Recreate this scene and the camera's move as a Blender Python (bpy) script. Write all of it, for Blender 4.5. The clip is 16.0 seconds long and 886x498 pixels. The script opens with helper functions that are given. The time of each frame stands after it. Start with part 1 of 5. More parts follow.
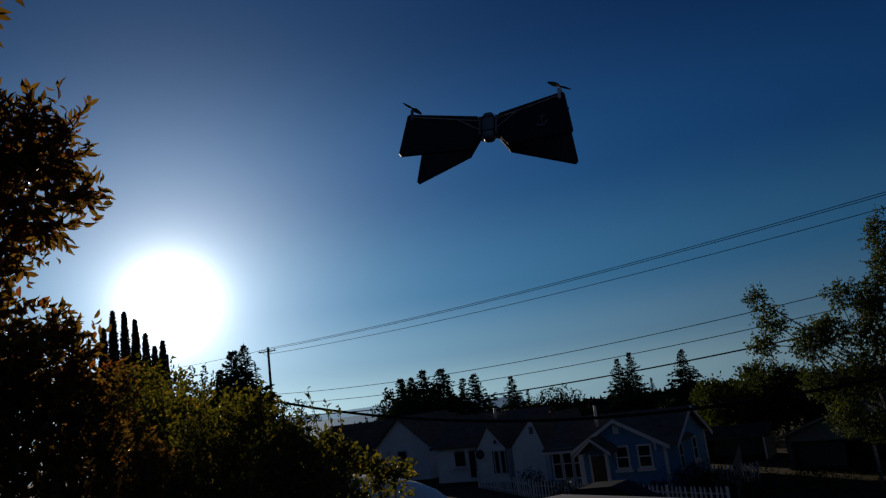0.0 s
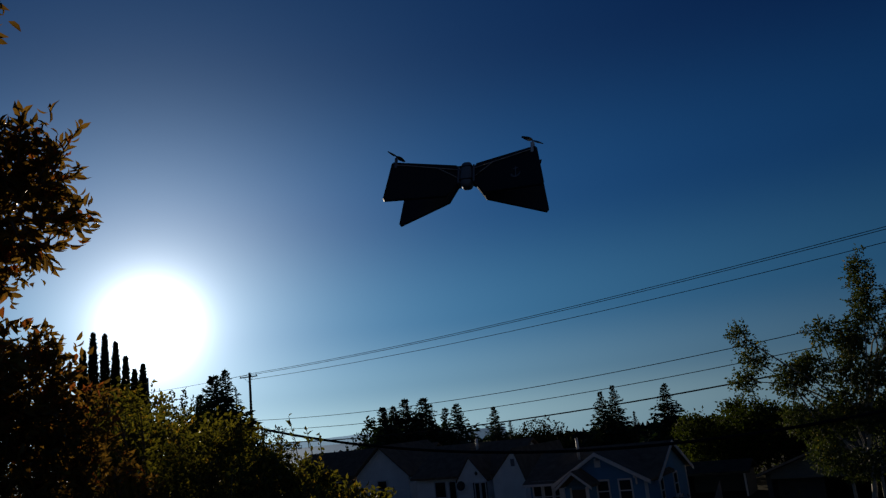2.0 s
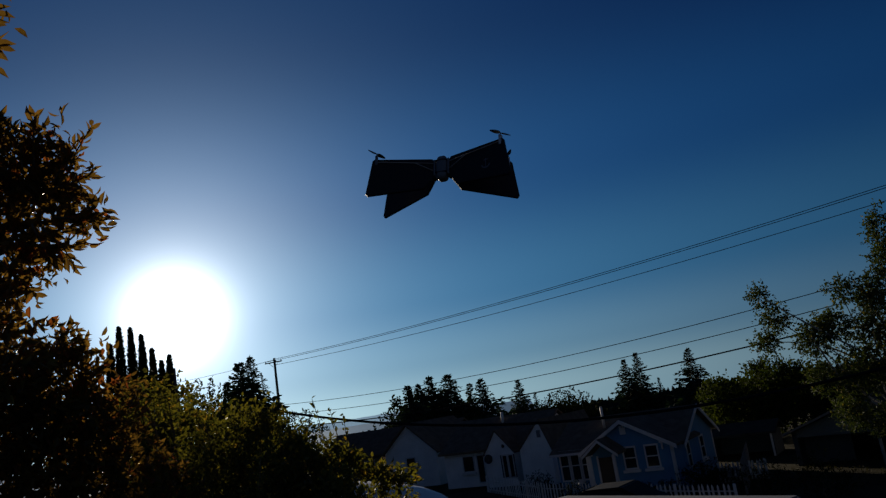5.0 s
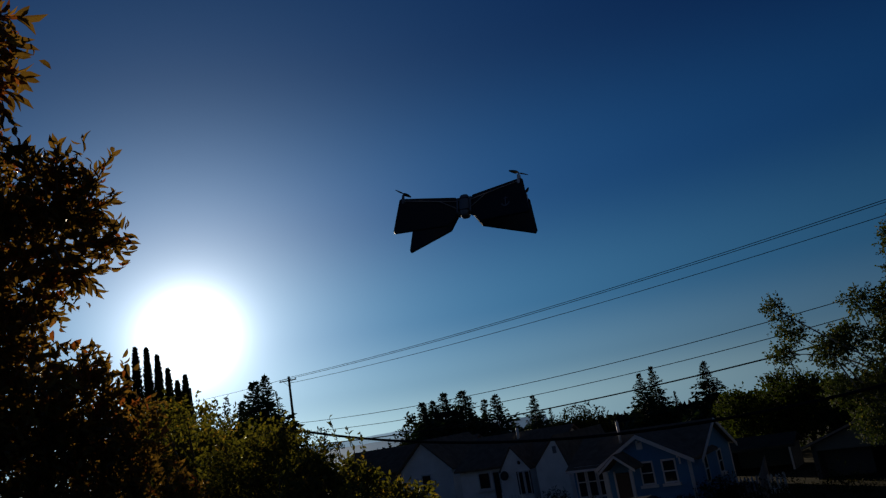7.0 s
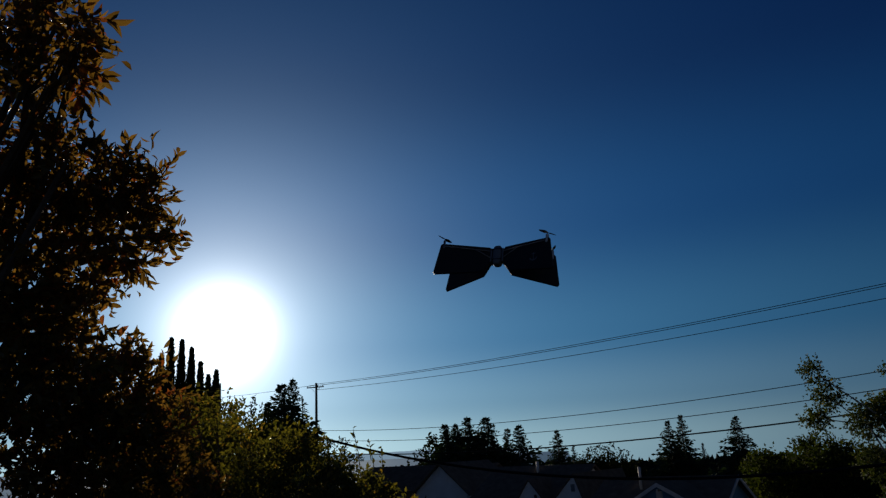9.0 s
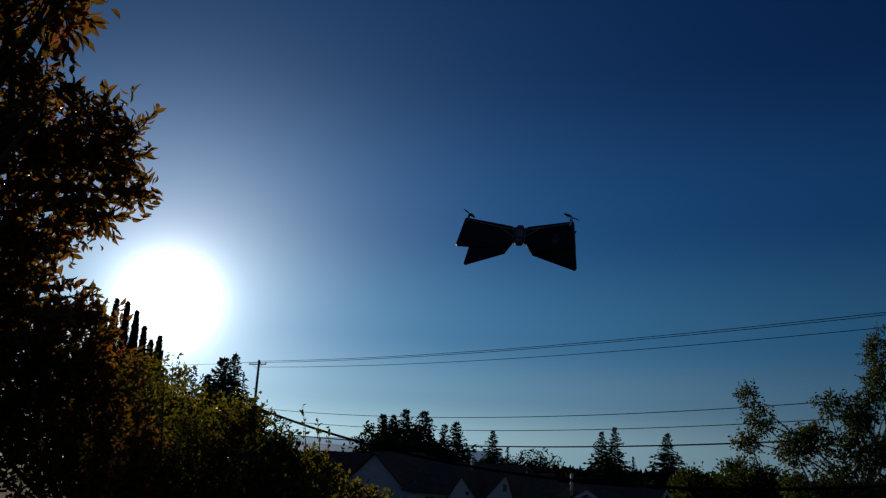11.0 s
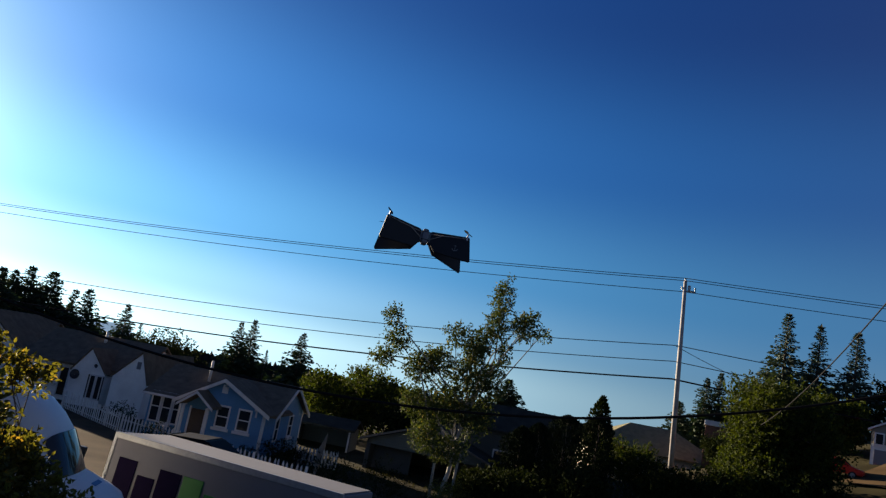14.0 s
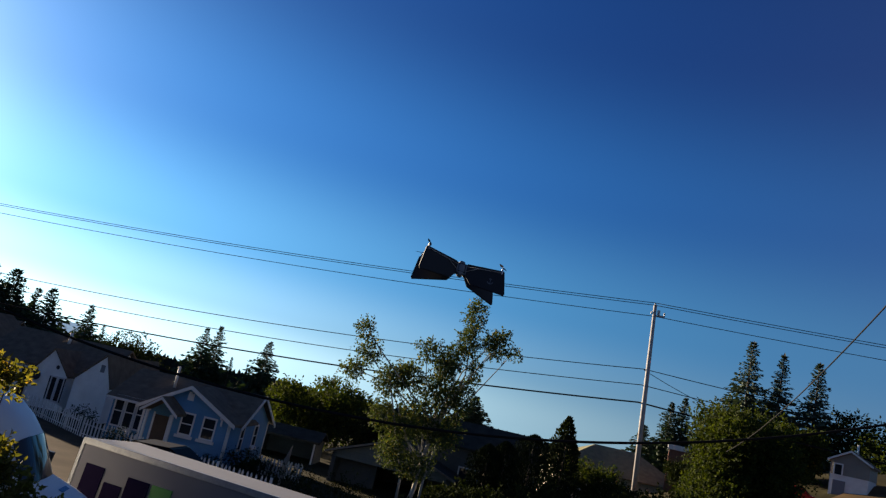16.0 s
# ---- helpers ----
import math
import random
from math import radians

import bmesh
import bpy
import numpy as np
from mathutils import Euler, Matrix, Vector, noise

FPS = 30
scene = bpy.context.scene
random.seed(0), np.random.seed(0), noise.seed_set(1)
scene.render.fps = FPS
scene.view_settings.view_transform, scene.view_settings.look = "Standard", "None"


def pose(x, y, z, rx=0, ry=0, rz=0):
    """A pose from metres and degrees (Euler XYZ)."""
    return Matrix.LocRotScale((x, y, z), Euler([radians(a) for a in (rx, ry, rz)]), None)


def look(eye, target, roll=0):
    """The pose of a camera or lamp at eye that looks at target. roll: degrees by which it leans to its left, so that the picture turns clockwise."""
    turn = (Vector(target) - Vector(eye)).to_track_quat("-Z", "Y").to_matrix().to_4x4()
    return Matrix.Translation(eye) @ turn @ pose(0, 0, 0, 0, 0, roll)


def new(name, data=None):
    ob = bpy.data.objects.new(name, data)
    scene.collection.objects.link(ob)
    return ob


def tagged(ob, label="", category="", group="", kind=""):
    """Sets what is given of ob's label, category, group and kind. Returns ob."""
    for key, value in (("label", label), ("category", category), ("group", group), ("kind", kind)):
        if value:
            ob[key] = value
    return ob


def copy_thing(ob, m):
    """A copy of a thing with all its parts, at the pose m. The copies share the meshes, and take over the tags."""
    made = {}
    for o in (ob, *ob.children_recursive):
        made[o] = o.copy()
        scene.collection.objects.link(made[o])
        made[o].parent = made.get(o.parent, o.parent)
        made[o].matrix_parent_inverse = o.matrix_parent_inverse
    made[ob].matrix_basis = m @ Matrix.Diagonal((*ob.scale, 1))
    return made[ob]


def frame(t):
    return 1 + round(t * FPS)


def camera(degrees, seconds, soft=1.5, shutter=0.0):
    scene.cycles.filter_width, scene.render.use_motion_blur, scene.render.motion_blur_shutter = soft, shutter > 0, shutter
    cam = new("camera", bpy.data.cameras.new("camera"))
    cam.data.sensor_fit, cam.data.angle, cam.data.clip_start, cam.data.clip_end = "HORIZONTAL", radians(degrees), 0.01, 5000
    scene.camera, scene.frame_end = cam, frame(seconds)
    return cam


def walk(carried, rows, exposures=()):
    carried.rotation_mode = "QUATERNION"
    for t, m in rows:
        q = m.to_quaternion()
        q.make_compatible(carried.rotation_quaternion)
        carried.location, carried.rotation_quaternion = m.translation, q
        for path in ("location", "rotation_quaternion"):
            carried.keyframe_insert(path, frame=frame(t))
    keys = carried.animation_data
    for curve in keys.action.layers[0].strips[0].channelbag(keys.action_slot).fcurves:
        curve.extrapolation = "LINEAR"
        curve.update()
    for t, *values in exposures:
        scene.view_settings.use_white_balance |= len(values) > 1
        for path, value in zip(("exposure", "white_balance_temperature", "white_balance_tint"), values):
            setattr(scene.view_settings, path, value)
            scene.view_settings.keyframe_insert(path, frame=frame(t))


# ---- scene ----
# ---- camera ----
cam = camera(60.29, 16.0, soft=1.3)
EYE_Z = 8.0
# seconds, x, y, z, yaw, pitch, roll
PATH = [
    (0.0, -0.078, 0.351, -0.003, 0.64, 11.05, -7.11),
    (0.5, -0.110, 0.339, 0.006, -2.05, 13.87, -5.92),
    (1.0, -0.127, 0.333, -0.005, -3.18, 13.55, -5.74),
    (1.5, -0.106, 0.317, -0.001, -2.50, 13.43, -5.33),
    (2.0, -0.061, 0.248, -0.003, -0.68, 13.06, -6.03),
    (2.5, -0.045, 0.177, -0.009, 1.13, 13.32, -4.63),
    (3.0, -0.041, 0.139, -0.010, 2.01, 12.31, -5.17),
    (3.5, -0.029, 0.098, -0.002, 0.95, 12.61, -5.90),
    (6.0, 0.031, 0.133, -0.032, 1.27, 10.95, -10.95),
    (6.5, 0.030, 0.074, -0.034, 0.81, 11.86, -11.91),
    (7.0, 0.000, 0.000, 0.000, 1.58, 12.82, -9.45),
    (7.5, 0.004, -0.070, -0.002, 2.62, 13.23, -6.76),
    (8.0, 0.046, -0.145, -0.006, 2.69, 13.92, -6.62),
    (8.5, 0.038, -0.228, -0.001, 4.03, 14.83, -4.11),
    (11.0, -0.145, -0.279, -0.073, 1.14, 14.28, 2.71),
    (11.5, -0.565, -0.383, -0.046, -10.28, 13.27, 3.68),
    (12.0, -1.014, -0.597, 0.028, -20.41, 10.80, 1.52),
    (12.5, -1.003, -0.642, 0.065, -21.53, 9.59, 5.86),
    (13.0, -1.022, -0.628, 0.039, -23.73, 8.85, 10.67),
    (13.5, -0.979, -0.647, 0.035, -23.73, 9.56, 10.05),
    (14.0, -0.974, -0.646, 0.023, -24.50, 9.49, 10.69),
    (14.5, -1.052, -0.612, 0.021, -26.27, 10.16, 12.14),
    (15.0, -1.095, -0.613, 0.019, -26.46, 10.42, 12.30),
    (15.5, -1.136, -0.617, 0.020, -27.04, 10.79, 12.14),
    (16.0, -1.210, -0.604, 0.026, -26.44, 10.98, 12.87),
]


def eye_pose(x, y, z, yaw, pitch, roll):
    a, p = radians(yaw), radians(pitch)
    ahead = Vector((-math.sin(a) * math.cos(p), math.cos(a) * math.cos(p), math.sin(p)))
    eye = Vector((x, y, z + EYE_Z))
    return look(eye, eye + ahead, roll)


walk(cam, [(r[0], eye_pose(*r[1:])) for r in PATH],
     exposures=[(0.0, 0.0, 6500, 10), (11.1, 0.0, 6500, 10), (11.6, 0.3, 6600, 10), (12.0, 1.2, 6850, 12), (12.5, 1.75, 7050, 13), (13.5, 1.95, 7050, 13), (16.0, 2.05, 7050, 13)])

# ---- sky and sun ----
SUN_AZ, SUN_EL = radians(-20.9), radians(8.9)
SUN = Vector((math.sin(SUN_AZ) * math.cos(SUN_EL), math.cos(SUN_AZ) * math.cos(SUN_EL), math.sin(SUN_EL)))
world = bpy.data.worlds.new("evening_sky")
scene.world = world
world.use_nodes = True
wn, wl = world.node_tree.nodes, world.node_tree.links
background = wn["Background"]
sky = wn.new("ShaderNodeTexSky")
sky.sky_type = 'NISHITA'
sky.sun_disc = False
sky.sun_elevation = SUN_EL
sky.sun_rotation = SUN_AZ % (2 * math.pi)
sky.altitude, sky.air_density, sky.dust_density, sky.ozone_density = 60.0, 1.0, 0.35, 3.0
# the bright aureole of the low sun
coord = wn.new("ShaderNodeTexCoord")
dot = wn.new("ShaderNodeVectorMath")
dot.operation = 'DOT_PRODUCT'
dot.inputs[1].default_value = SUN
wl.new(coord.outputs["Generated"], dot.inputs[0])
angle = wn.new("ShaderNodeMath")
angle.operation = 'ARCCOSINE'
wl.new(dot.outputs["Value"], angle.inputs[0])


def falloff(width, power):
    d = wn.new("ShaderNodeMath")
    d.operation = 'DIVIDE'
    d.inputs[1].default_value = width
    wl.new(angle.outputs[0], d.inputs[0])
    p = wn.new("ShaderNodeMath")
    p.operation = 'POWER'
    p.inputs[1].default_value = power
    wl.new(d.outputs[0], p.inputs[0])
    m = wn.new("ShaderNodeMath")
    m.operation = 'MULTIPLY'
    m.inputs[1].default_value = -1.0
    wl.new(p.outputs[0], m.inputs[0])
    e = wn.new("ShaderNodeMath")
    e.operation = 'EXPONENT'
    wl.new(m.outputs[0], e.inputs[0])
    return e.outputs[0]


def glow(factor, colour, strength):
    n = wn.new("ShaderNodeVectorMath")
    n.operation = 'SCALE'
    n.inputs[0].default_value = [c * strength for c in colour]
    wl.new(factor, n.inputs["Scale"])
    return n.outputs[0]


def plus(a, b):
    n = wn.new("ShaderNodeVectorMath")
    n.operation = 'ADD'
    wl.new(a, n.inputs[0])
    wl.new(b, n.inputs[1])
    return n.outputs[0]


def ramp_by_height(stops):
    """Colour by the height over the horizon, in degrees."""
    sep = wn.new("ShaderNodeSeparateXYZ")
    wl.new(coord.outputs["Generated"], sep.inputs[0])
    r = wn.new("ShaderNodeValToRGB")
    r.color_ramp.interpolation = 'EASE'
    el = r.color_ramp.elements
    while len(el) < len(stops):
        el.new(0.5)
    for e, (deg, c) in zip(el, stops):
        e.position, e.color = math.sin(radians(deg)), (*c, 1)
    wl.new(sep.outputs["Z"], r.inputs[0])
    return r.outputs[0]


def times(vector, factor):
    n = wn.new("ShaderNodeVectorMath")
    n.operation = 'SCALE'
    wl.new(vector, n.inputs[0])
    if isinstance(factor, float):
        n.inputs["Scale"].default_value = factor
    else:
        wl.new(factor, n.inputs["Scale"])
    return n.outputs[0]


def tint(vector, colour):
    n = wn.new("ShaderNodeVectorMath")
    n.operation = 'MULTIPLY'
    wl.new(vector, n.inputs[0])
    n.inputs[1].default_value = colour
    return n.outputs[0]


fade = falloff(radians(48), 2.0)
plus_one = wn.new("ShaderNodeMath")
plus_one.operation = 'MULTIPLY_ADD'
plus_one.inputs[1].default_value, plus_one.inputs[2].default_value = 0.72, 0.38
wl.new(fade, plus_one.inputs[0])
# deep evening blue above, pale band low down that fades away from the sun, faint glow opposite it
deep = times(ramp_by_height([(0, (0.026, 0.080, 0.150)), (8, (0.012, 0.080, 0.192)), (17, (0.0022, 0.039, 0.150)), (28, (0.0008, 0.0145, 0.085)), (45, (0.0005, 0.0080, 0.052)), (80, (0.002, 0.010, 0.05))]), plus_one.outputs[0])
band = times(ramp_by_height([(0, (0.38, 0.54, 0.54)), (3.5, (0.15, 0.245, 0.285)), (8, (0.036, 0.084, 0.124)), (16, (0.008, 0.021, 0.038)), (30, (0, 0, 0))]), falloff(radians(35), 1.5))
anti = wn.new("ShaderNodeMapRange")
anti.inputs["From Min"].default_value, anti.inputs["From Max"].default_value = radians(50), radians(165)
anti.interpolation_type = 'SMOOTHSTEP'
wl.new(angle.outputs[0], anti.inputs["Value"])
east = times(ramp_by_height([(0, (0.046, 0.048, 0.052)), (25, (0.021, 0.025, 0.033)), (70, (0.0, 0.0, 0.0))]), anti.outputs[0])
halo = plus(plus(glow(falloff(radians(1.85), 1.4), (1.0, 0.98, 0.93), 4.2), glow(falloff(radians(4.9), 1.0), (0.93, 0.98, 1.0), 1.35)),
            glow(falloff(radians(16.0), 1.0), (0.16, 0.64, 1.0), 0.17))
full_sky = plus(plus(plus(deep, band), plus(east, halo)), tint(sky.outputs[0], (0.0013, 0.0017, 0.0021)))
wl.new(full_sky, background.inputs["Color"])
background.inputs["Strength"].default_value = 1.0

sun_data = bpy.data.lights.new("sun", 'SUN')
sun_data.energy, sun_data.angle, sun_data.color = 3.4, radians(0.6), (1.0, 0.84, 0.62)
sun_lamp = new("sun", sun_data)
sun_lamp.matrix_world = look(SUN * 100, (0, 0, 0))


# ---- materials ----
def node_mat(name):
    m = bpy.data.materials.new(name)
    m.use_nodes = True
    return m, m.node_tree.nodes, m.node_tree.links, m.node_tree.nodes["Principled BSDF"]


def surface(name, colour, rough=0.7, metal=0.0, var=0.25, scale=6.0, fine=60.0, bump=0.2, per_object=0.0, specular=0.5):
    """Mottled surface: two scales of noise in colour, fine relief, slight change from piece to piece."""
    m, n, l, b = node_mat(name)
    tc = n.new("ShaderNodeTexCoord")
    big, small = n.new("ShaderNodeTexNoise"), n.new("ShaderNodeTexNoise")
    for t, s in ((big, scale), (small, fine)):
        t.inputs["Scale"].default_value, t.inputs["Detail"].default_value = s, 5.0
        l.new(tc.outputs["Object"], t.inputs["Vector"])
    mix = n.new("ShaderNodeMath")
    mix.operation = 'MULTIPLY_ADD'
    l.new(big.outputs[0], mix.inputs[0])
    mix.inputs[1].default_value = 0.65
    sc = n.new("ShaderNodeMath")
    sc.operation = 'MULTIPLY'
    sc.inputs[1].default_value = 0.35
    l.new(small.outputs[0], sc.inputs[0])
    l.new(sc.outputs[0], mix.inputs[2])
    ramp = n.new("ShaderNodeValToRGB")
    ramp.color_ramp.elements[0].position, ramp.color_ramp.elements[1].position = 0.3, 0.7
    ramp.color_ramp.elements[0].color = (*[c * (1 - var) for c in colour], 1)
    ramp.color_ramp.elements[1].color = (*[min(1, c * (1 + var)) for c in colour], 1)
    l.new(mix.outputs[0], ramp.inputs[0])
    out = ramp.outputs[0]
    if per_object:
        info = n.new("ShaderNodeObjectInfo")
        rg = n.new("ShaderNodeMapRange")
        rg.inputs["To Min"].default_value, rg.inputs["To Max"].default_value = 1 - per_object, 1 + per_object
        l.new(info.outputs["Random"], rg.inputs["Value"])
        hs = n.new("ShaderNodeHueSaturation")
        l.new(rg.outputs[0], hs.inputs["Value"])
        l.new(out, hs.inputs["Color"])
        out = hs.outputs[0]
    l.new(out, b.inputs["Base Color"])
    b.inputs["Roughness"].default_value, b.inputs["Metallic"].default_value = rough, metal
    b.inputs["Specular IOR Level"].default_value = specular
    if bump:
        bp = n.new("ShaderNodeBump")
        bp.inputs["Strength"].default_value, bp.inputs["Distance"].default_value = bump, 0.02
        l.new(mix.outputs[0], bp.inputs["Height"])
        l.new(bp.outputs[0], b.inputs["Normal"])
    return m


def siding(name, colour, pitch=0.16):
    """Painted lap boards."""
    m = surface(name, colour, rough=0.6, var=0.12, scale=1.3, fine=30, bump=0)
    n, l = m.node_tree.nodes, m.node_tree.links
    b = n["Principled BSDF"]
    tc = n.new("ShaderNodeTexCoord")
    sep = n.new("ShaderNodeSeparateXYZ")
    l.new(tc.outputs["Object"], sep.inputs[0])
    d = n.new("ShaderNodeMath")
    d.operation = 'DIVIDE'
    d.inputs[1].default_value = pitch
    l.new(sep.outputs["Z"], d.inputs[0])
    f = n.new("ShaderNodeMath")
    f.operation = 'FRACT'
    l.new(d.outputs[0], f.inputs[0])
    bp = n.new("ShaderNodeBump")
    bp.invert = True
    bp.inputs["Strength"].default_value, bp.inputs["Distance"].default_value = 0.7, 0.02
    l.new(f.outputs[0], bp.inputs["Height"])
    l.new(bp.outputs[0], b.inputs["Normal"])
    return m


def foliage(name, dark, light, through_light=0.35, autumn=None, autumn_share=0.0, rough=0.55, gloss=0.35, warm=(1.3, 1.25, 0.5)):
    """Leaves: colour by leaf, partly lit through."""
    m, n, l, b = node_mat(name)
    geo = n.new("ShaderNodeNewGeometry")
    ramp = n.new("ShaderNodeValToRGB")
    e = ramp.color_ramp.elements
    e[0].color, e[1].color = (*dark, 1), (*light, 1)
    if autumn:
        e[1].position = 1 - autumn_share - 0.02
        k = e.new(1 - autumn_share)
        k.color = (*autumn, 1)
    l.new(geo.outputs["Random Per Island"], ramp.inputs[0])
    l.new(ramp.outputs[0], b.inputs["Base Color"])
    b.inputs["Roughness"].default_value = rough
    b.inputs["Specular IOR Level"].default_value = gloss
    tr = n.new("ShaderNodeBsdfTranslucent")
    br = n.new("ShaderNodeMixRGB")
    br.blend_type = 'MULTIPLY'
    br.inputs[0].default_value = 1.0
    br.inputs[2].default_value = (*warm, 1)
    l.new(ramp.outputs[0], br.inputs[1])
    l.new(br.outputs[0], tr.inputs["Color"])
    mx = n.new("ShaderNodeMixShader")
    mx.inputs[0].default_value = through_light
    l.new(b.outputs[0], mx.inputs[1])
    l.new(tr.outputs[0], mx.inputs[2])
    l.new(mx.outputs[0], n["Material Output"].inputs["Surface"])
    return m


def glass(name, colour=(0.02, 0.025, 0.03)):
    m, n, l, b = node_mat(name)
    b.inputs["Base Color"].default_value = (*colour, 1)
    b.inputs["Roughness"].default_value = 0.06
    b.inputs["Specular IOR Level"].default_value = 0.4
    return m


M_GRASS = surface("dry_lawn", (0.036, 0.032, 0.016), 0.95, var=0.5, scale=0.5, fine=14, bump=0.15, specular=0.05)
M_ROAD = surface("worn_asphalt", (0.042, 0.035, 0.029), 0.95, var=0.3, scale=0.5, fine=40, bump=0.1, specular=0.1)
M_GRAVEL = surface("gravel_shoulder", (0.055, 0.036, 0.024), 0.95, var=0.45, scale=0.8, fine=30, bump=0.15, specular=0.05)
M_CONCRETE = surface("kerb_concrete", (0.32, 0.3, 0.27), 0.9, var=0.25, scale=1.5, fine=40)
M_SEA = surface("sea_water", (0.08, 0.14, 0.2), 0.35, var=0.2, scale=0.004, fine=0.05, bump=0.1)
M_FAR = surface("far_forest", (0.012, 0.019, 0.016), 1.0, var=0.4, scale=0.02, fine=0.2, bump=0, specular=0.1)
# aerial haze is painted in: pale blue base colour and a weak glow
M_MOUNTAIN = surface("haze_painted_mountain", (0.30, 0.42, 0.55), 1.0, var=0.15, scale=0.0015, fine=0.01, bump=0, specular=0.0)
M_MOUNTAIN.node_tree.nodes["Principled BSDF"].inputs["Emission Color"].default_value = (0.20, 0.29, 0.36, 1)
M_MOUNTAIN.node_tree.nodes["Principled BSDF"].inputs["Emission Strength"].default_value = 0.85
M_BARK = surface("bark", (0.09, 0.07, 0.055), 0.95, var=0.4, scale=5, fine=40, bump=0.6)
M_BIRCH = surface("birch_bark", (0.34, 0.32, 0.28), 0.85, var=0.45, scale=4, fine=25, bump=0.3)
M_POLE = surface("weathered_pole_wood", (0.38, 0.36, 0.345), 0.85, var=0.3, scale=3, fine=30, bump=0.4)
M_POLE_DARK = surface("creosoted_pole_wood", (0.11, 0.085, 0.065), 0.9, var=0.3, scale=3, fine=30, bump=0.4)
M_WIRE = surface("wire", (0.007, 0.007, 0.008), 0.8, var=0.1, bump=0, specular=0.15)
M_STEEL = surface("galvanised_steel", (0.35, 0.36, 0.37), 0.5, metal=0.6, var=0.15, scale=12)
M_CERAMIC = surface("insulator_ceramic", (0.35, 0.33, 0.3), 0.35, var=0.1, bump=0)
M_WHITE = siding("white_lap_siding", (0.86, 0.86, 0.83))
M_BLUE = siding("blue_lap_siding", (0.07, 0.22, 0.40))
M_TRIM = surface("white_trim_paint", (0.62, 0.62, 0.61), 0.55, var=0.1, scale=3, bump=0.05)
M_GREYHOUSE = siding("grey_green_siding", (0.15, 0.16, 0.14))
M_WARMGREY = siding("warm_grey_siding", (0.20, 0.185, 0.155))
M_CREAM = siding("cream_siding", (0.62, 0.57, 0.44))
M_ROOF = surface("dark_shingle", (0.15, 0.115, 0.082), 0.95, var=0.35, scale=2.0, fine=18, bump=0.6, specular=0.12)
M_ROOF_TAN = surface("tan_shingle", (0.20, 0.19, 0.115), 0.95, var=0.3, scale=2.0, fine=18, bump=0.6, specular=0.12)
# shingle colour dropped to stand for tree shade over these roofs
M_ROOF_SHADE = surface("shade_dark_shingle", (0.045, 0.042, 0.034), 0.95, var=0.4, scale=2.0, fine=18, bump=0.6, specular=0.08)
# siding darkened to carry the trees' shade on garage, shed and dark house
M_SHADE = siding("shade_dark_siding", (0.07, 0.072, 0.066))
M_DIRT = surface("dry_dirt", (0.10, 0.066, 0.036), 0.95, var=0.35, scale=0.9, fine=20, bump=0.2, specular=0.05)
M_GLASS = glass("window_glass")
M_PICKET = surface("picket_paint", (0.72, 0.70, 0.66), 0.7, var=0.15, scale=5, bump=0.1, per_object=0.12)
M_OLDWOOD = surface("grey_fence_wood", (0.24, 0.2, 0.16), 0.9, var=0.3, scale=3, per_object=0.2)
# white truck: base colour greyed to hold the shade on its near side
M_TRUCK = surface("shade_grey_truck_panel", (0.165, 0.165, 0.185), 0.65, var=0.06, scale=1.5, bump=0.02)
M_VAN = surface("white_car_paint", (0.8, 0.8, 0.79), 0.5, var=0.04, scale=1.0, bump=0)
M_PURPLE = surface("dark_purple_print", (0.012, 0.008, 0.026), 0.9, var=0.1, bump=0, specular=0.05)
M_GREEN = surface("green_print", (0.02, 0.21, 0.03), 0.5, var=0.1, bump=0)
M_BLACK = surface("black_plastic", (0.015, 0.015, 0.016), 0.5, var=0.2, bump=0.05)
M_TYRE = surface("tyre_rubber", (0.02, 0.02, 0.02), 0.85, var=0.2)
M_DARKCAR = surface("dark_car_paint", (0.008, 0.008, 0.010), 0.6, var=0.05, bump=0, specular=0.05)
M_RED = surface("red_car_paint", (0.72, 0.03, 0.015), 0.4, var=0.08, bump=0)
M_BRICK = surface("red_brick", (0.17, 0.075, 0.05), 0.9, var=0.3, scale=8)
M_DOOR = surface("brown_door_paint", (0.065, 0.038, 0.024), 0.6, var=0.15)
M_FOAM = surface("black_foam", (0.006, 0.006, 0.008), 0.6, var=0.2, scale=30, fine=300, bump=0.08)
M_ROD = surface("pale_carbon_rod", (0.45, 0.39, 0.35), 0.45, var=0.1, scale=60, bump=0)
M_DRONEGREY = surface("grey_drone_plastic", (0.16, 0.17, 0.19), 0.4, var=0.1, scale=40, bump=0)
M_DRONEWHITE = surface("white_motor_plastic", (0.75, 0.75, 0.75), 0.4, var=0.05, scale=40, bump=0)
M_HEADLIGHT = glass("headlight_lens", (0.5, 0.5, 0.5))

# brownish leaves, their colour brightened partly to carry the sun's flare veil
L_FRUIT = foliage("broad_fruit_leaf", (0.07, 0.062, 0.023), (0.16, 0.13, 0.042), 0.6, (0.17, 0.075, 0.03), 0.08, rough=0.4, warm=(1.55, 1.0, 0.42))
L_SHRUB = foliage("shrub_leaf", (0.045, 0.053, 0.014), (0.15, 0.135, 0.03), 0.5, (0.26, 0.17, 0.035), 0.05)
L_BIRCHL = foliage("birch_leaf", (0.035, 0.055, 0.02), (0.08, 0.105, 0.038), 0.25, (0.3, 0.24, 0.06), 0.03, rough=0.7, gloss=0.12)
# leaf colour set extra dark, so that deep shade is painted into it
L_DARK = foliage("shade_dark_leaf", (0.010, 0.018, 0.007), (0.030, 0.040, 0.012), 0.12, rough=0.95, gloss=0.06)
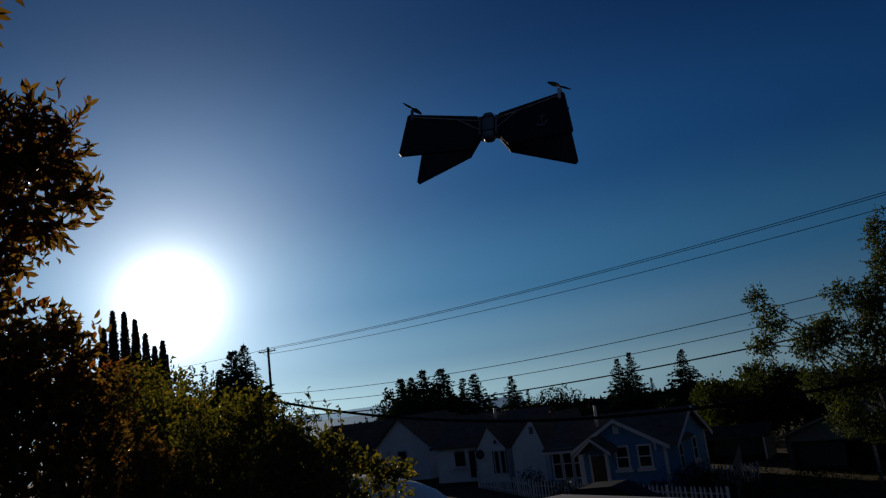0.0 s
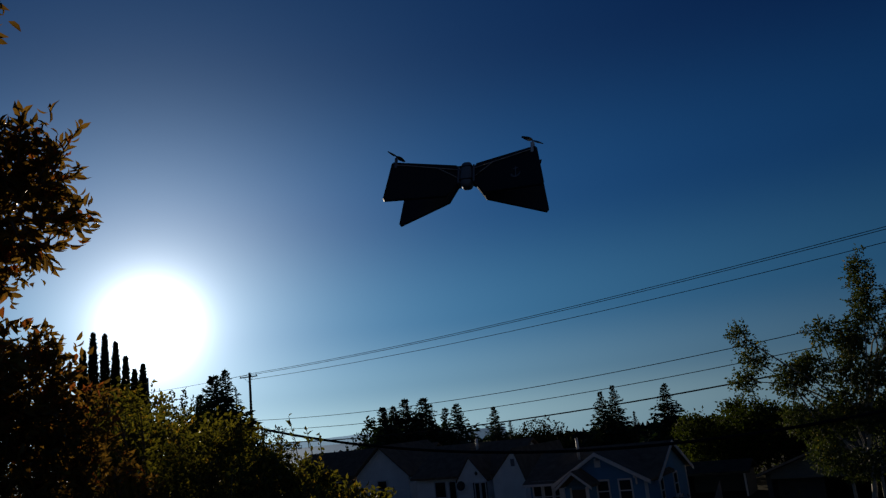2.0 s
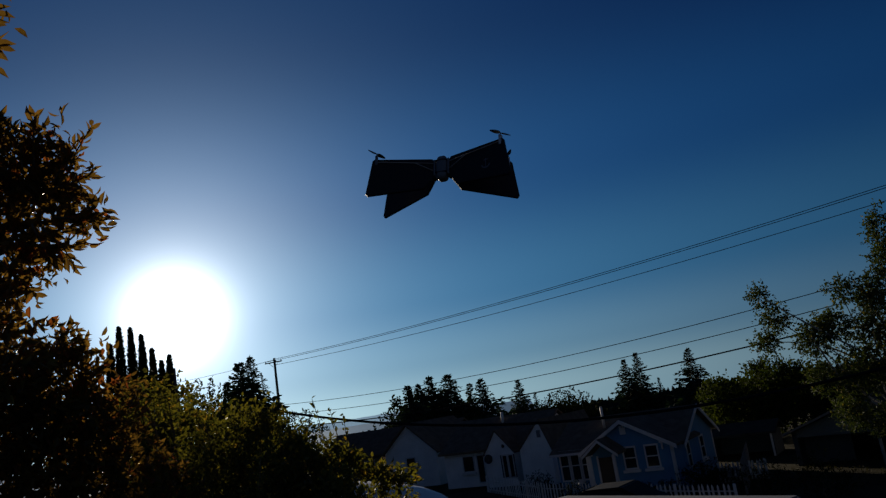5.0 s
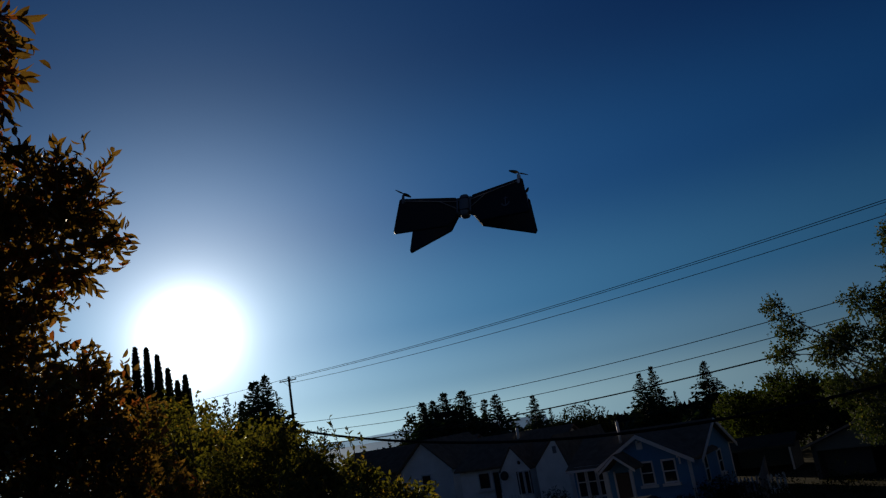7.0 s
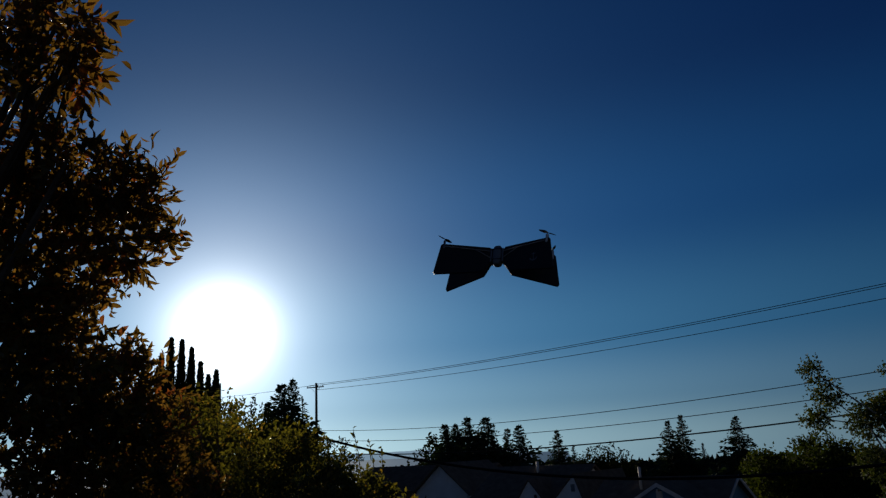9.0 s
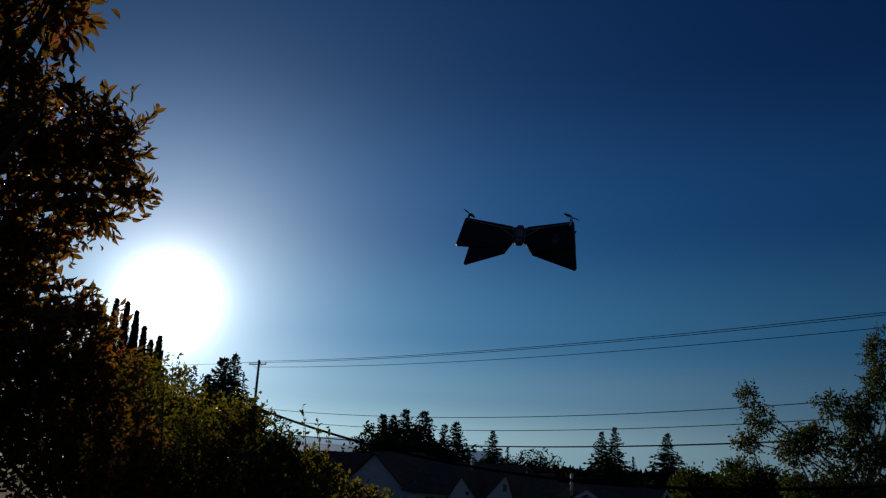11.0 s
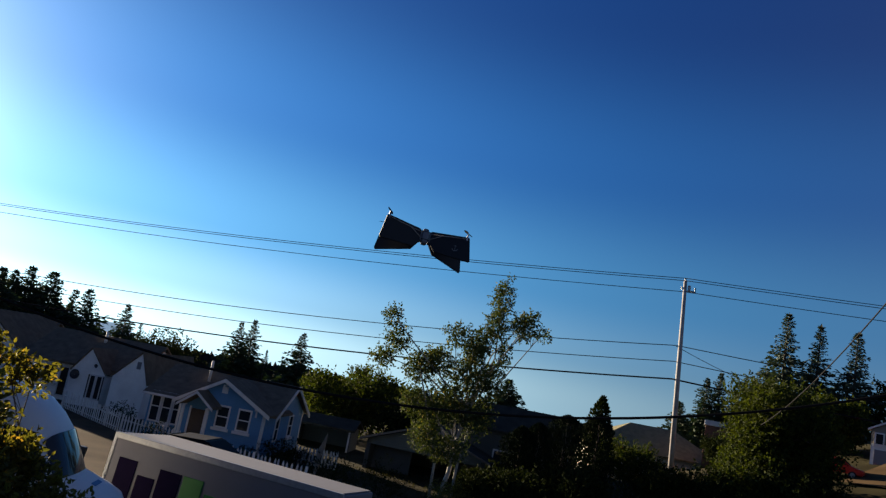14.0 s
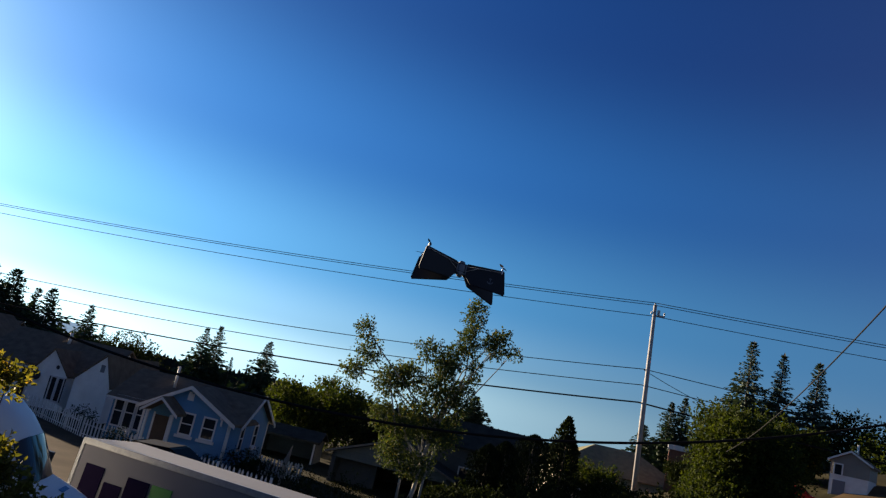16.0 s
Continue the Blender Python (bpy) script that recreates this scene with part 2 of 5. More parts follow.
L_GREEN = foliage("maple_leaf", (0.012, 0.024, 0.006), (0.06, 0.078, 0.014), 0.35, rough=0.8, gloss=0.15)
L_NEEDLE = foliage("conifer_needles", (0.012, 0.026, 0.014), (0.03, 0.055, 0.024), 0.1, rough=0.8)
L_SPRUCE = foliage("spruce_needles", (0.025, 0.045, 0.035), (0.06, 0.09, 0.065), 0.1, rough=0.8)
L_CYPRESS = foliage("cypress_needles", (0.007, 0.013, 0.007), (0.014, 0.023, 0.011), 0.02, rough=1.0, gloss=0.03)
L_GRASS = foliage("grass_blades", (0.020, 0.024, 0.009), (0.055, 0.048, 0.018), 0.25, rough=0.8)


# ---- builders ----
def from_arrays(name, verts, faces, material, parent=None, label=""):
    me = bpy.data.meshes.new(name)
    me.from_pydata([tuple(v) for v in verts], [], [tuple(f) for f in faces])
    me.materials.append(material)
    ob = new(name, me)
    if parent:
        ob.parent = parent
    if label:
        ob["label"] = label
    return ob


def part(name, bm, material, parent=None, label="", smooth=False):
    me = bpy.data.meshes.new(name)
    bm.normal_update()
    bm.to_mesh(me)
    bm.free()
    me.materials.append(material)
    if smooth:
        me.polygons.foreach_set("use_smooth", [True] * len(me.polygons))
    ob = new(name, me)
    if parent:
        ob.parent = parent
    if label:
        ob["label"] = label
    return ob


def thing(name, m, label, category, group="", kind=""):
    ob = new(name)
    ob.matrix_basis = m
    ob.empty_display_size = 0.2
    return tagged(ob, label, category, group, kind)


def box(bm, x0, x1, y0, y1, z0, z1, bevel=0.0, m=None):
    vs = [bm.verts.new((x, y, z)) for z in (z0, z1) for y in (y0, y1) for x in (x0, x1)]
    fs = [bm.faces.new([vs[i] for i in f]) for f in
          ((0, 2, 3, 1), (4, 5, 7, 6), (0, 1, 5, 4), (2, 6, 7, 3), (0, 4, 6, 2), (1, 3, 7, 5))]
    if bevel:
        es = list({e for f in fs for e in f.edges})
        made = bmesh.ops.bevel(bm, geom=es, offset=bevel, segments=2, profile=0.5, affect='EDGES')
        vs = list({v for f in made["faces"] for v in f.verts} | {v for v in vs if v.is_valid})
    if m:
        bmesh.ops.transform(bm, matrix=m, verts=[v for v in vs if v.is_valid])
    return bm


def boxed(name, dims, material, parent, label="", bevel=0.0, m=None):
    bm = bmesh.new()
    box(bm, *dims, bevel=bevel, m=m)
    return part(name, bm, material, parent, label)


def prism(bm, outline, y0, y1):
    """Outline in x and z, drawn out along y."""
    a = [bm.verts.new((x, y0, z)) for x, z in outline]
    b = [bm.verts.new((x, y1, z)) for x, z in outline]
    bm.faces.new(a)
    bm.faces.new(b[::-1])
    k = len(outline)
    for i in range(k):
        bm.faces.new((a[i], b[i], b[(i + 1) % k], a[(i + 1) % k]))
    bmesh.ops.recalc_face_normals(bm, faces=bm.faces[:])
    return bm


def slab(bm, a, b, c, d, thick):
    """A sloping board through four corners, thick downwards."""
    top = [bm.verts.new(p) for p in (a, b, c, d)]
    low = [bm.verts.new((p[0], p[1], p[2] - thick)) for p in (a, b, c, d)]
    bm.faces.new(top)
    bm.faces.new(low[::-1])
    for i in range(4):
        bm.faces.new((top[i], low[i], low[(i + 1) % 4], top[(i + 1) % 4]))
    bmesh.ops.recalc_face_normals(bm, faces=bm.faces[:])
    return bm


def tube_arrays(points, radii, sides=8):
    pts = [Vector(p) for p in points]
    verts, faces = [], []
    side = None
    for i, p in enumerate(pts):
        d = (pts[min(i + 1, len(pts) - 1)] - pts[max(i - 1, 0)]).normalized()
        if side is None:
            side = d.orthogonal().normalized()
        side = (side - d * side.dot(d)).normalized()
        up = d.cross(side)
        for k in range(sides):
            t = 2 * math.pi * k / sides
            verts.append(p + (side * math.cos(t) + up * math.sin(t)) * radii[i])
    for i in range(len(pts) - 1):
        for k in range(sides):
            a, b = i * sides + k, i * sides + (k + 1) % sides
            faces.append((a, b, b + sides, a + sides))
    faces.append(tuple(range(sides))[::-1])
    faces.append(tuple((len(pts) - 1) * sides + k for k in range(sides)))
    return verts, faces


def join_arrays(chunks):
    verts, faces = [], []
    for v, f in chunks:
        o = len(verts)
        verts.extend(v)
        faces.extend(tuple(i + o for i in q) for q in f)
    return verts, faces


def tube(name, points, radii, material, parent=None, sides=8, label=""):
    v, f = tube_arrays(points, radii, sides)
    ob = from_arrays(name, v, f, material, parent, label)
    ob.data.polygons.foreach_set("use_smooth", [True] * len(ob.data.polygons))
    return ob


def unit(a):
    return a / (np.linalg.norm(a, axis=-1, keepdims=True) + 1e-9)


def leaf_mesh(name, base, way, size, width, rng, material, parent, fold=0.25, detailed=False, label=""):
    """Many folded leaves. base: stalk ends; way: directions in which they grow."""
    n = len(base)
    way = unit(way)
    side = unit(np.cross(way, rng.normal(size=(n, 3))))
    up = np.cross(side, way)
    size = np.broadcast_to(np.asarray(size, float), (n,))[:, None] * rng.uniform(0.7, 1.25, (n, 1))
    w = size * width
    if detailed:
        rows = ((0.0, 0.0, 0.0), (0.3, 0.42, 0.0), (0.65, 0.42, -0.06), (1.0, 0.0, -0.2))
        b0 = base
        m1, m2, tip = [base + way * size * r[0] + up * size * r[2] for r in rows[1:]]
        l1, r1 = m1 - side * w * 0.45 + up * w * fold, m1 + side * w * 0.45 + up * w * fold
        l2, r2 = m2 - side * w * 0.42 + up * w * fold, m2 + side * w * 0.42 + up * w * fold
        verts = np.stack([b0, m1, m2, tip, l1, r1, l2, r2], 1).reshape(-1, 3)
        pat = np.array([(0, 1, 4), (0, 5, 1), (2, 3, 6), (2, 7, 3)])
        quads = np.array([(4, 1, 2, 6), (1, 5, 7, 2)])
        off = np.arange(n)[:, None, None] * 8
        faces = (pat + off).reshape(-1, 3).tolist() + (quads + off).reshape(-1, 4).tolist()
    else:
        mid = base + way * size * 0.5
        verts = np.stack([base, mid - side * w * 0.5 + up * w * fold, base + way * size, mid + side * w * 0.5 + up * w * fold], 1).reshape(-1, 3)
        off = np.arange(n)[:, None, None] * 4
        faces = (np.array([(0, 1, 2), (0, 2, 3)]) + off).reshape(-1, 3).tolist()
    return from_arrays(name, verts.tolist(), faces, material, parent, label)


def in_blobs(blobs, n, rng, shell=0.45):
    """Places in ellipsoids, denser towards their skin, and the way outwards. A blob: centre, radii."""
    c = np.array([b[0] for b in blobs], float)
    r = np.array([b[1] if hasattr(b[1], "__len__") else (b[1],) * 3 for b in blobs], float)
    vol = (r.prod(1)) ** 0.75
    pick = rng.choice(len(blobs), n, p=vol / vol.sum())
    d = unit(rng.normal(size=(n, 3)))
    q = rng.uniform(0, 1, (n, 1)) ** shell
    lump = 1 + 0.25 * np.sin(d[:, :1] * 7 + pick[:, None]) * np.cos(d[:, 2:] * 6 + 1.7 * pick[:, None])
    return c[pick] + d * r[pick] * q * lump, d


def leafy(name, where, trunk_top, trunk_r, blobs, n, size, material, bark, label, category="tree", width=0.55,
          seed=1, group="", limbs=True, detailed=False, clump=5, droop=0.0, spread=1.0):
    """A broad-leaved tree or shrub: trunk, a limb to each part of the crown, twigs with clumps of leaves."""
    rng = np.random.default_rng(seed)
    ob = thing(name, pose(*where), label, category, group)
    if trunk_r:
        top = Vector(trunk_top)
        mids = [top * t + Vector((rng.normal() * trunk_r * 1.2, rng.normal() * trunk_r * 1.2, 0)) * (t > 0) for t in (0, 0.3, 0.6, 0.85, 1)]
        tube("trunk", mids, [trunk_r * k for k in (1.25, 1.0, 0.85, 0.7, 0.55)], bark, ob, 10)
        chunks = []
        for c, r in blobs:
            c = Vector(c)
            s = top * rng.uniform(0.45, 1.0)
            m = s.lerp(c, 0.5) + Vector((rng.normal(), rng.normal(), abs(rng.normal()))) * (c - s).length * 0.07
            chunks.append(tube_arrays([s, m, c], [trunk_r * 0.45, trunk_r * 0.3, trunk_r * 0.12], 6))
            rr = r if hasattr(r, "__len__") else (r, r, r)
            for _ in range(3):
                e = c + Vector([rng.normal() * q * 0.5 for q in rr])
                chunks.append(tube_arrays([m.lerp(c, 0.7), e], [trunk_r * 0.13, trunk_r * 0.04], 5))
        if limbs:
            v, f = join_arrays(chunks)
            from_arrays("limb", v, f, bark, ob)
    twigs, out = in_blobs(blobs, max(1, n // clump), rng)
    axis = unit(out * 0.6 + rng.normal(size=out.shape) * 0.5 + np.array([0, 0, 0.35 - droop]))
    k = np.repeat(np.arange(len(twigs)), clump)
    along = np.tile(np.linspace(0, 1, clump), len(twigs))[:, None]
    base = twigs[k] + axis[k] * along * size * 1.6 + rng.normal(size=(len(k), 3)) * size * 0.18
    way = unit(axis[k] * 0.7 + unit(rng.normal(size=(len(k), 3))) * spread + np.array([0, 0, -droop]))
    leaf_mesh("crown", base, way, size, width, rng, material, ob, detailed=detailed)
    return ob


def conifer(name, where, height, radius, material, label, seed=1, tiers=22, arms=9, droop=0.35, bare=0.06, ragged=0.3, group="conifers", lean=0.0, power=0.85):
    """A conifer: trunk and whorls of drooping boughs, each a spray of needle blades."""
    rng = np.random.default_rng(seed)
    ob = thing(name, pose(*where, 0, lean, rng.uniform(0, 360)) if not lean else pose(*where, 0, lean, 0), label, "tree", group)
    tube("trunk", [(0, 0, -0.5), (0, 0, height * 0.5), (0, 0, height)], [height * 0.018, height * 0.011, height * 0.002], M_BARK, ob, 7)
    base, way, size = [], [], []
    boughs = tiers * arms * 2 // 3
    for i in range(boughs):
        q = ((i + rng.uniform(0, 1)) / boughs) ** 0.85
        z = height * (bare + (1 - bare) * min(q, 0.985))
        gap = 0.85 + 0.2 * math.sin(q * 17 + seed) * math.sin(q * 41 + 2 * seed)
        reach = radius * (1 - q) ** power * gap + radius * 0.015
        t = rng.uniform(0, 2 * math.pi)
        r = reach * rng.uniform(1 - ragged * 1.6, 1 + ragged)
        d = np.array([math.cos(t), math.sin(t), 0])
        lift = -droop * (1 - q) + 0.3 * q + rng.normal() * 0.12
        bough = unit(d + np.array([0, 0, lift]))
        side = np.array([-d[1], d[0], 0])
        steps = max(3, int(8 * (1 - q)) + 3)
        for s in range(steps):
            p = np.array([0, 0, z]) + bough * r * (s + 0.3) / steps + np.array([0, 0, -0.06 * r * (s / steps) ** 2])
            for sg in (-1, 1):
                base.append(p)
                way.append(bough * 0.8 + side * sg * rng.uniform(0.3, 0.9) + np.array([0, 0, rng.uniform(-0.6, 0.1)]))
                size.append(max(r * 0.28, radius * 0.05))
        base.append(np.array([0, 0, z]) + bough * r * 0.75)
        way.append(bough + np.array([0, 0, 0.1]))
        size.append(max(r * 0.28, radius * 0.05))
    base.append(np.array([0, 0, height * 0.96]))
    way.append(np.array([0, 0, 1.0]))
    size.append(height * 0.045)
    n = 420
    q, t = rng.uniform(0, 0.93, n), rng.uniform(0, 2 * math.pi, n)
    r = radius * 0.35 * (1 - q) ** power * rng.uniform(0.3, 1, n)
    base += list(np.stack([r * np.cos(t), r * np.sin(t), height * (bare + (1 - bare) * q)], 1))
    way += list(np.stack([np.cos(t), np.sin(t), rng.uniform(-0.8, 0.4, n)], 1))
    size += list(np.maximum(radius * 0.4 * (1 - q), radius * 0.04))
    leaf_mesh("crown", np.array(base), np.array(way), np.array(size), 0.42, rng, material, ob, fold=0.15)
    return ob


def column_tree(name, where, height, radius, n, size, material, label, seed=1, group="", spire=0.5):
    """A narrow upright tree: steep twigs round a column that narrows at the top."""
    rng = np.random.default_rng(seed)
    ob = thing(name, pose(*where), label, "tree", group)
    tube("trunk", [(0, 0, -0.4), (0, 0, height * 0.9)], [radius * 0.16, radius * 0.03], M_BARK, ob, 7)
    q = rng.uniform(0, 1, n)
    shape = np.minimum(1.0, ((1 - q) / spire) ** 0.7) * np.minimum(1, 0.55 + q * 2)
    t = rng.uniform(0, 2 * math.pi, n)
    r = radius * shape * rng.uniform(0, 1, n) ** 0.4 * (1 + 0.18 * np.sin(3 * t + 9 * q))
    base = np.stack([r * np.cos(t), r * np.sin(t), q * height * 0.97], 1)
    way = np.stack([np.cos(t) * 0.35, np.sin(t) * 0.35, np.full(n, 1.0)], 1) + rng.normal(size=(n, 3)) * 0.3
    leaf_mesh("crown", base, way, size, 0.4, rng, material, ob)
    return ob


# ---- ground ----
def smooth(a, b, x):
    t = min(max((x - a) / (b - a), 0.0), 1.0)
    return t * t * (3 - 2 * t)


def ground_z(x, y):
    z = 6.35 + (2.5 - 6.35) * smooth(3.0, 11.0, y + 0.35 * x)
    z += (2.1 - 2.5) * smooth(18.0, 36.0, y)
    z += (0.8 * min(max(0.2 - x, 0.0), 2.6)) * smooth(8.0, 12.0, y) * (1 - smooth(18.0, 30.0, y))
    z += smooth(18.0, 58.0, x) * 8.0 * smooth(6, 26, y) * (1 - smooth(33, 52, y))
    z += smooth(-12.0, -45.0, x) * 3.0 * (1 - smooth(80, 200, y))
    z += -14.0 * smooth(55.0, 260.0, y) - 50.0 * smooth(260.0, 1200.0, y) - 80.0 * smooth(700.0, 3200.0, y)
    return z


def make_ground():
    """One sheet to the horizon, finer near by."""
    def steps(a, b, first, grow):
        out, s = [0.0], first
        while out[-1] < b:
            out.append(out[-1] + s)
            s *= grow
        neg, s = [0.0], first
        while neg[-1] > a:
            neg.append(neg[-1] - s)
            s *= grow
        return sorted(set(out + neg))
    xs = steps(-3500, 3500, 1.0, 1.06)
    ys = [v + 12 for v in steps(-900, 4200, 1.0, 1.05)]
    verts = [(x, y, ground_z(x, y)) for y in ys for x in xs]
    k = len(xs)
    faces = [(j * k + i, j * k + i + 1, (j + 1) * k + i + 1, (j + 1) * k + i) for j in range(len(ys) - 1) for i in range(k - 1)]
    ob = from_arrays("ground", verts, faces, M_GRASS)
    ob.data.polygons.foreach_set("use_smooth", [True] * len(faces))
    return tagged(ob, "sloping dry grass ground falling towards the sea", "ground", kind="structure")


def ribbon(name, line, width, lift, material, label, category, kind="structure", thick=0.0):
    """A strip that lies on the ground along a line of points."""
    verts, faces = [], []
    pts = []
    for (a, b) in zip(line[:-1], line[1:]):
        n = max(2, int((Vector(b) - Vector(a)).length / 1.0))
        pts += [Vector(a).lerp(Vector(b), i / n) for i in range(n)]
    pts.append(Vector(line[-1]))
    cols = 5
    for i, p in enumerate(pts):
        d = (pts[min(i + 1, len(pts) - 1)] - pts[max(i - 1, 0)]).normalized()
        s = Vector((d.y, -d.x))
        for c in range(cols):
            q = p + s * width * (c / (cols - 1) - 0.5)
            verts.append((q.x, q.y, ground_z(q.x, q.y) + lift))
    for i in range(len(pts) - 1):
        for c in range(cols - 1):
            a = i * cols + c
            faces.append((a, a + 1, a + cols + 1, a + cols))
    ob = from_arrays(name, verts, faces, material)
    return tagged(ob, label, category, kind=kind)


make_ground()


U_TURN = -30.0            # the houses stand along this bearing

ribbon("road", [(-40, 45.8), (2.2, 18.4), (30, 0.4)], 8.6, 0.14, M_ROAD, "worn grey asphalt street running downhill past the houses", "road")
ribbon("gravel_shoulder", [(-24, 42.5), (5.9, 23.2), (20, 14.0)], 5.2, 0.11, M_GRAVEL, "tan gravel shoulder beside the picket fence", "shoulder")
ribbon("gravel_lane", [(-4.62, 52.14), (-0.94, 39.23), (6.27, 28.02)], 9.0, 0.17, M_GRAVEL, "brown gravel lane beside the picket fence", "lane")
ribbon("driveway", [(52, 22), (46, 27.2), (39, 26)], 5.0, 0.12, M_DIRT, "dry dirt driveway up the hillside", "driveway")


# ---- sea, mountains, far woods ----
def ridge_band(name, az0, az1, dist, z_low, top, rough, jag, steps, material, label, category, seed):
    """A long hill or wood edge on an arc, with a jagged top and real depth."""
    rng = np.random.default_rng(seed)
    verts, faces = [], []
    for i in range(steps + 1):
        end = min(1.0, 4.0 * min(i, steps - i) / steps) if name == "backdrop_mountains" else 1.0
        a = radians(az0 + (az1 - az0) * i / steps)
        h = top * (1 + rough * math.sin(i * 0.037 * 200 / steps + seed) * 0.6 + rough * math.sin(i * 0.11 * 200 / steps + 2 * seed) * 0.4) + rng.uniform(0, jag)
        h = z_low + (h - z_low) * end
        for d, z in ((dist, z_low), (dist * 1.02, z_low + (h - z_low) * 0.7), (dist * 1.04, h), (dist * 1.15, z_low)):
            verts.append((math.sin(a) * d, math.cos(a) * d, z))
    for i in range(steps):
        for c in range(3):
            k = i * 4 + c
            faces.append((k, k + 4, k + 5, k + 1))
    return tagged(from_arrays(name, verts, faces, material), label, category, kind="structure")


sea = from_arrays("water", [(-3000, 700, -24), (60, 700, -24), (300, 4600, -24), (-4200, 4600, -24)], [(0, 1, 2, 3)], M_SEA)
tagged(sea, "calm pale blue sea beyond the town", "water", kind="structure")
ridge_band("backdrop_mountains", -25, 3, 4300, -30, 9, 0.6, 4, 160, M_MOUNTAIN, "blue mountains across the water, haze painted into their colour", "backdrop", 3)
ridge_band("backdrop_woods", -9.5, 75, 420, -45, -2.2, 0.4, 3.0, 900, M_FAR, "dark wooded ridge with jagged treetops far off", "backdrop", 5)
ridge_band("backdrop_near_woods", -4, 80, 235, -24, -1.2, 0.5, 2.2, 600, M_FAR, "dark belt of woods behind the houses", "backdrop", 8)


# ---- utility poles and wires ----
def insulator(parent, x, y, z):
    bm = bmesh.new()
    for r, a, b in ((0.035, 0.0, 0.06), (0.07, 0.06, 0.10), (0.05, 0.10, 0.15), (0.06, 0.15, 0.18)):
        bmesh.ops.create_cone(bm, cap_ends=True, segments=10, radius1=r, radius2=r * 0.85, depth=b - a, matrix=pose(x, y, z + (a + b) / 2))
    return part("insulator", bm, M_CERAMIC, parent)


def utility_pole(where, height, radius, material, turn, label, arms, lean=(0, 0)):
    ob = thing("utility_pole", pose(*where, lean[0], lean[1], turn), label, "utility pole", "utility poles")
    tube("pole", [(0, 0, -1), (0, 0, height * 0.5), (0, 0, height)], [radius * 1.2, radius, radius * 0.75], material, ob, 12)
    for z, half in arms:
        boxed("crossarm", (-half, half, -radius - 0.12, -radius, z - 0.06, z + 0.06), material, ob, bevel=0.01)
        for x in (-half + 0.1, half - 0.1, half * 0.3):
            insulator(ob, x, -radius - 0.06, z + 0.06)
        for s in (-1, 1):
            tube("brace", [(s * half * 0.6, -radius - 0.05, z), (0, -radius - 0.02, z - 0.6)], [0.02, 0.02], M_STEEL, ob, 6)
    return ob


P1, P2 = Vector((-22.55, 88.30, 15.79)), Vector((34.45, 38.01, 17.29))
g1, g2 = ground_z(P1.x, P1.y), ground_z(P2.x, P2.y)
pole_far = utility_pole((P1.x, P1.y, g1), P1.z - g1 + 0.5, 0.17, M_POLE_DARK, -20, "dark wooden utility pole with one crossarm among trees", [(P1.z - g1, 1.15)])
pole_near = utility_pole((P2.x + 0.5, P2.y - 0.45, g2), P2.z - g2, 0.155, M_POLE, -48, "pale weathered utility pole beside the dark hedges", [])
pole_near.matrix_basis = Matrix.Translation((P2.x + 0.5, P2.y - 0.45, g2)) @ Matrix.Rotation(radians(-2.9), 4, Vector((0.67, 0.74, 0))) @ pose(0, 0, 0, 0, 0, -48)
bm = bmesh.new()
box(bm, 0.05, 0.7, -0.05, 0.05, P2.z - g2 - 0.75, P2.z - g2 - 0.65)
part("side_arm", bm, M_STEEL, pole_near)
insulator(pole_near, 0.65, 0, P2.z - g2 - 0.62)
insulator(pole_near, -0.2, 0, P2.z - g2 - 0.6)
insulator(pole_near, 0.0, 0, P2.z - g2)
bm = bmesh.new()
bmesh.ops.create_cone(bm, cap_ends=True, segments=14, radius1=0.1, radius2=0.1, depth=0.35, matrix=pose(0.28, -0.1, P2.z - g2 - 0.5))
part("cable_box", bm, M_STEEL, pole_near)


def wire(name, a, b, sag, radius, label, category="wire", group="overhead wires", n=40, first=0):
    a, b = Vector(a), Vector(b)
    pts = [a.lerp(b, i / n) - Vector((0, 0, sag * 4 * (i / n) * (1 - i / n))) for i in range(first, n + 1)]
    ob = tube(name, pts, [radius] * len(pts), M_WIRE, None, 6)
    return tagged(ob, label, category, group)


P3 = Vector((95.0, -8.0, 20.5))
span = (P2 - P1).normalized()
LINES = ((0.35, 0.15, 0.2, 0.85), (0.1, -0.05, 1.0, 0.85), (-0.3, -0.75, 0.0, 0.9), (-4.9, -4.35, 0.0, 1.6), (-6.0, -5.4, 0.0, 1.6), (-7.4, -6.55, 0.0, 1.6))
for i, (da, db, off, sag) in enumerate(LINES):
    r = 0.022 if i < 3 else (0.026 if i < 5 else 0.05)
    side = Vector((span.y, -span.x, 0)) * off
    lab = "thin power line strung between the poles" if i < 5 else "thick telephone cable strung between the poles"
    wire("power_line" if i < 5 else "telephone_cable", P1 + side + Vector((0, 0, da)), P2 + side * 0.3 + Vector((0, 0, db)), sag, r, lab)
    wire("power_line" if i < 5 else "telephone_cable", P2 + side * 0.3 + Vector((0, 0, db)), P3 + side * 0.3 + Vector((0, 0, db * 1.15)), sag * 0.9, r, lab)
wire("power_line", P1 + Vector((0, 0, 0.3)), P1 + Vector((-40, 30, 2.0)), 0.6, 0.022, "thin power line running on from the far pole")
wire("service_line", P2 + Vector((0, 0, -4.4)), P2 + Vector((22, 6, -5.6)), 0.5, 0.02, "sagging service line from the pale pole to a house")
# thick bundled cable close to the viewer, and a steep service drop
wire("telephone_cable", (-5.65, 13.62, 9.20), (13.05, 4.59, 10.77), 2.4, 0.019, "thick black bundled cable crossing in front of the houses", n=60, first=7)
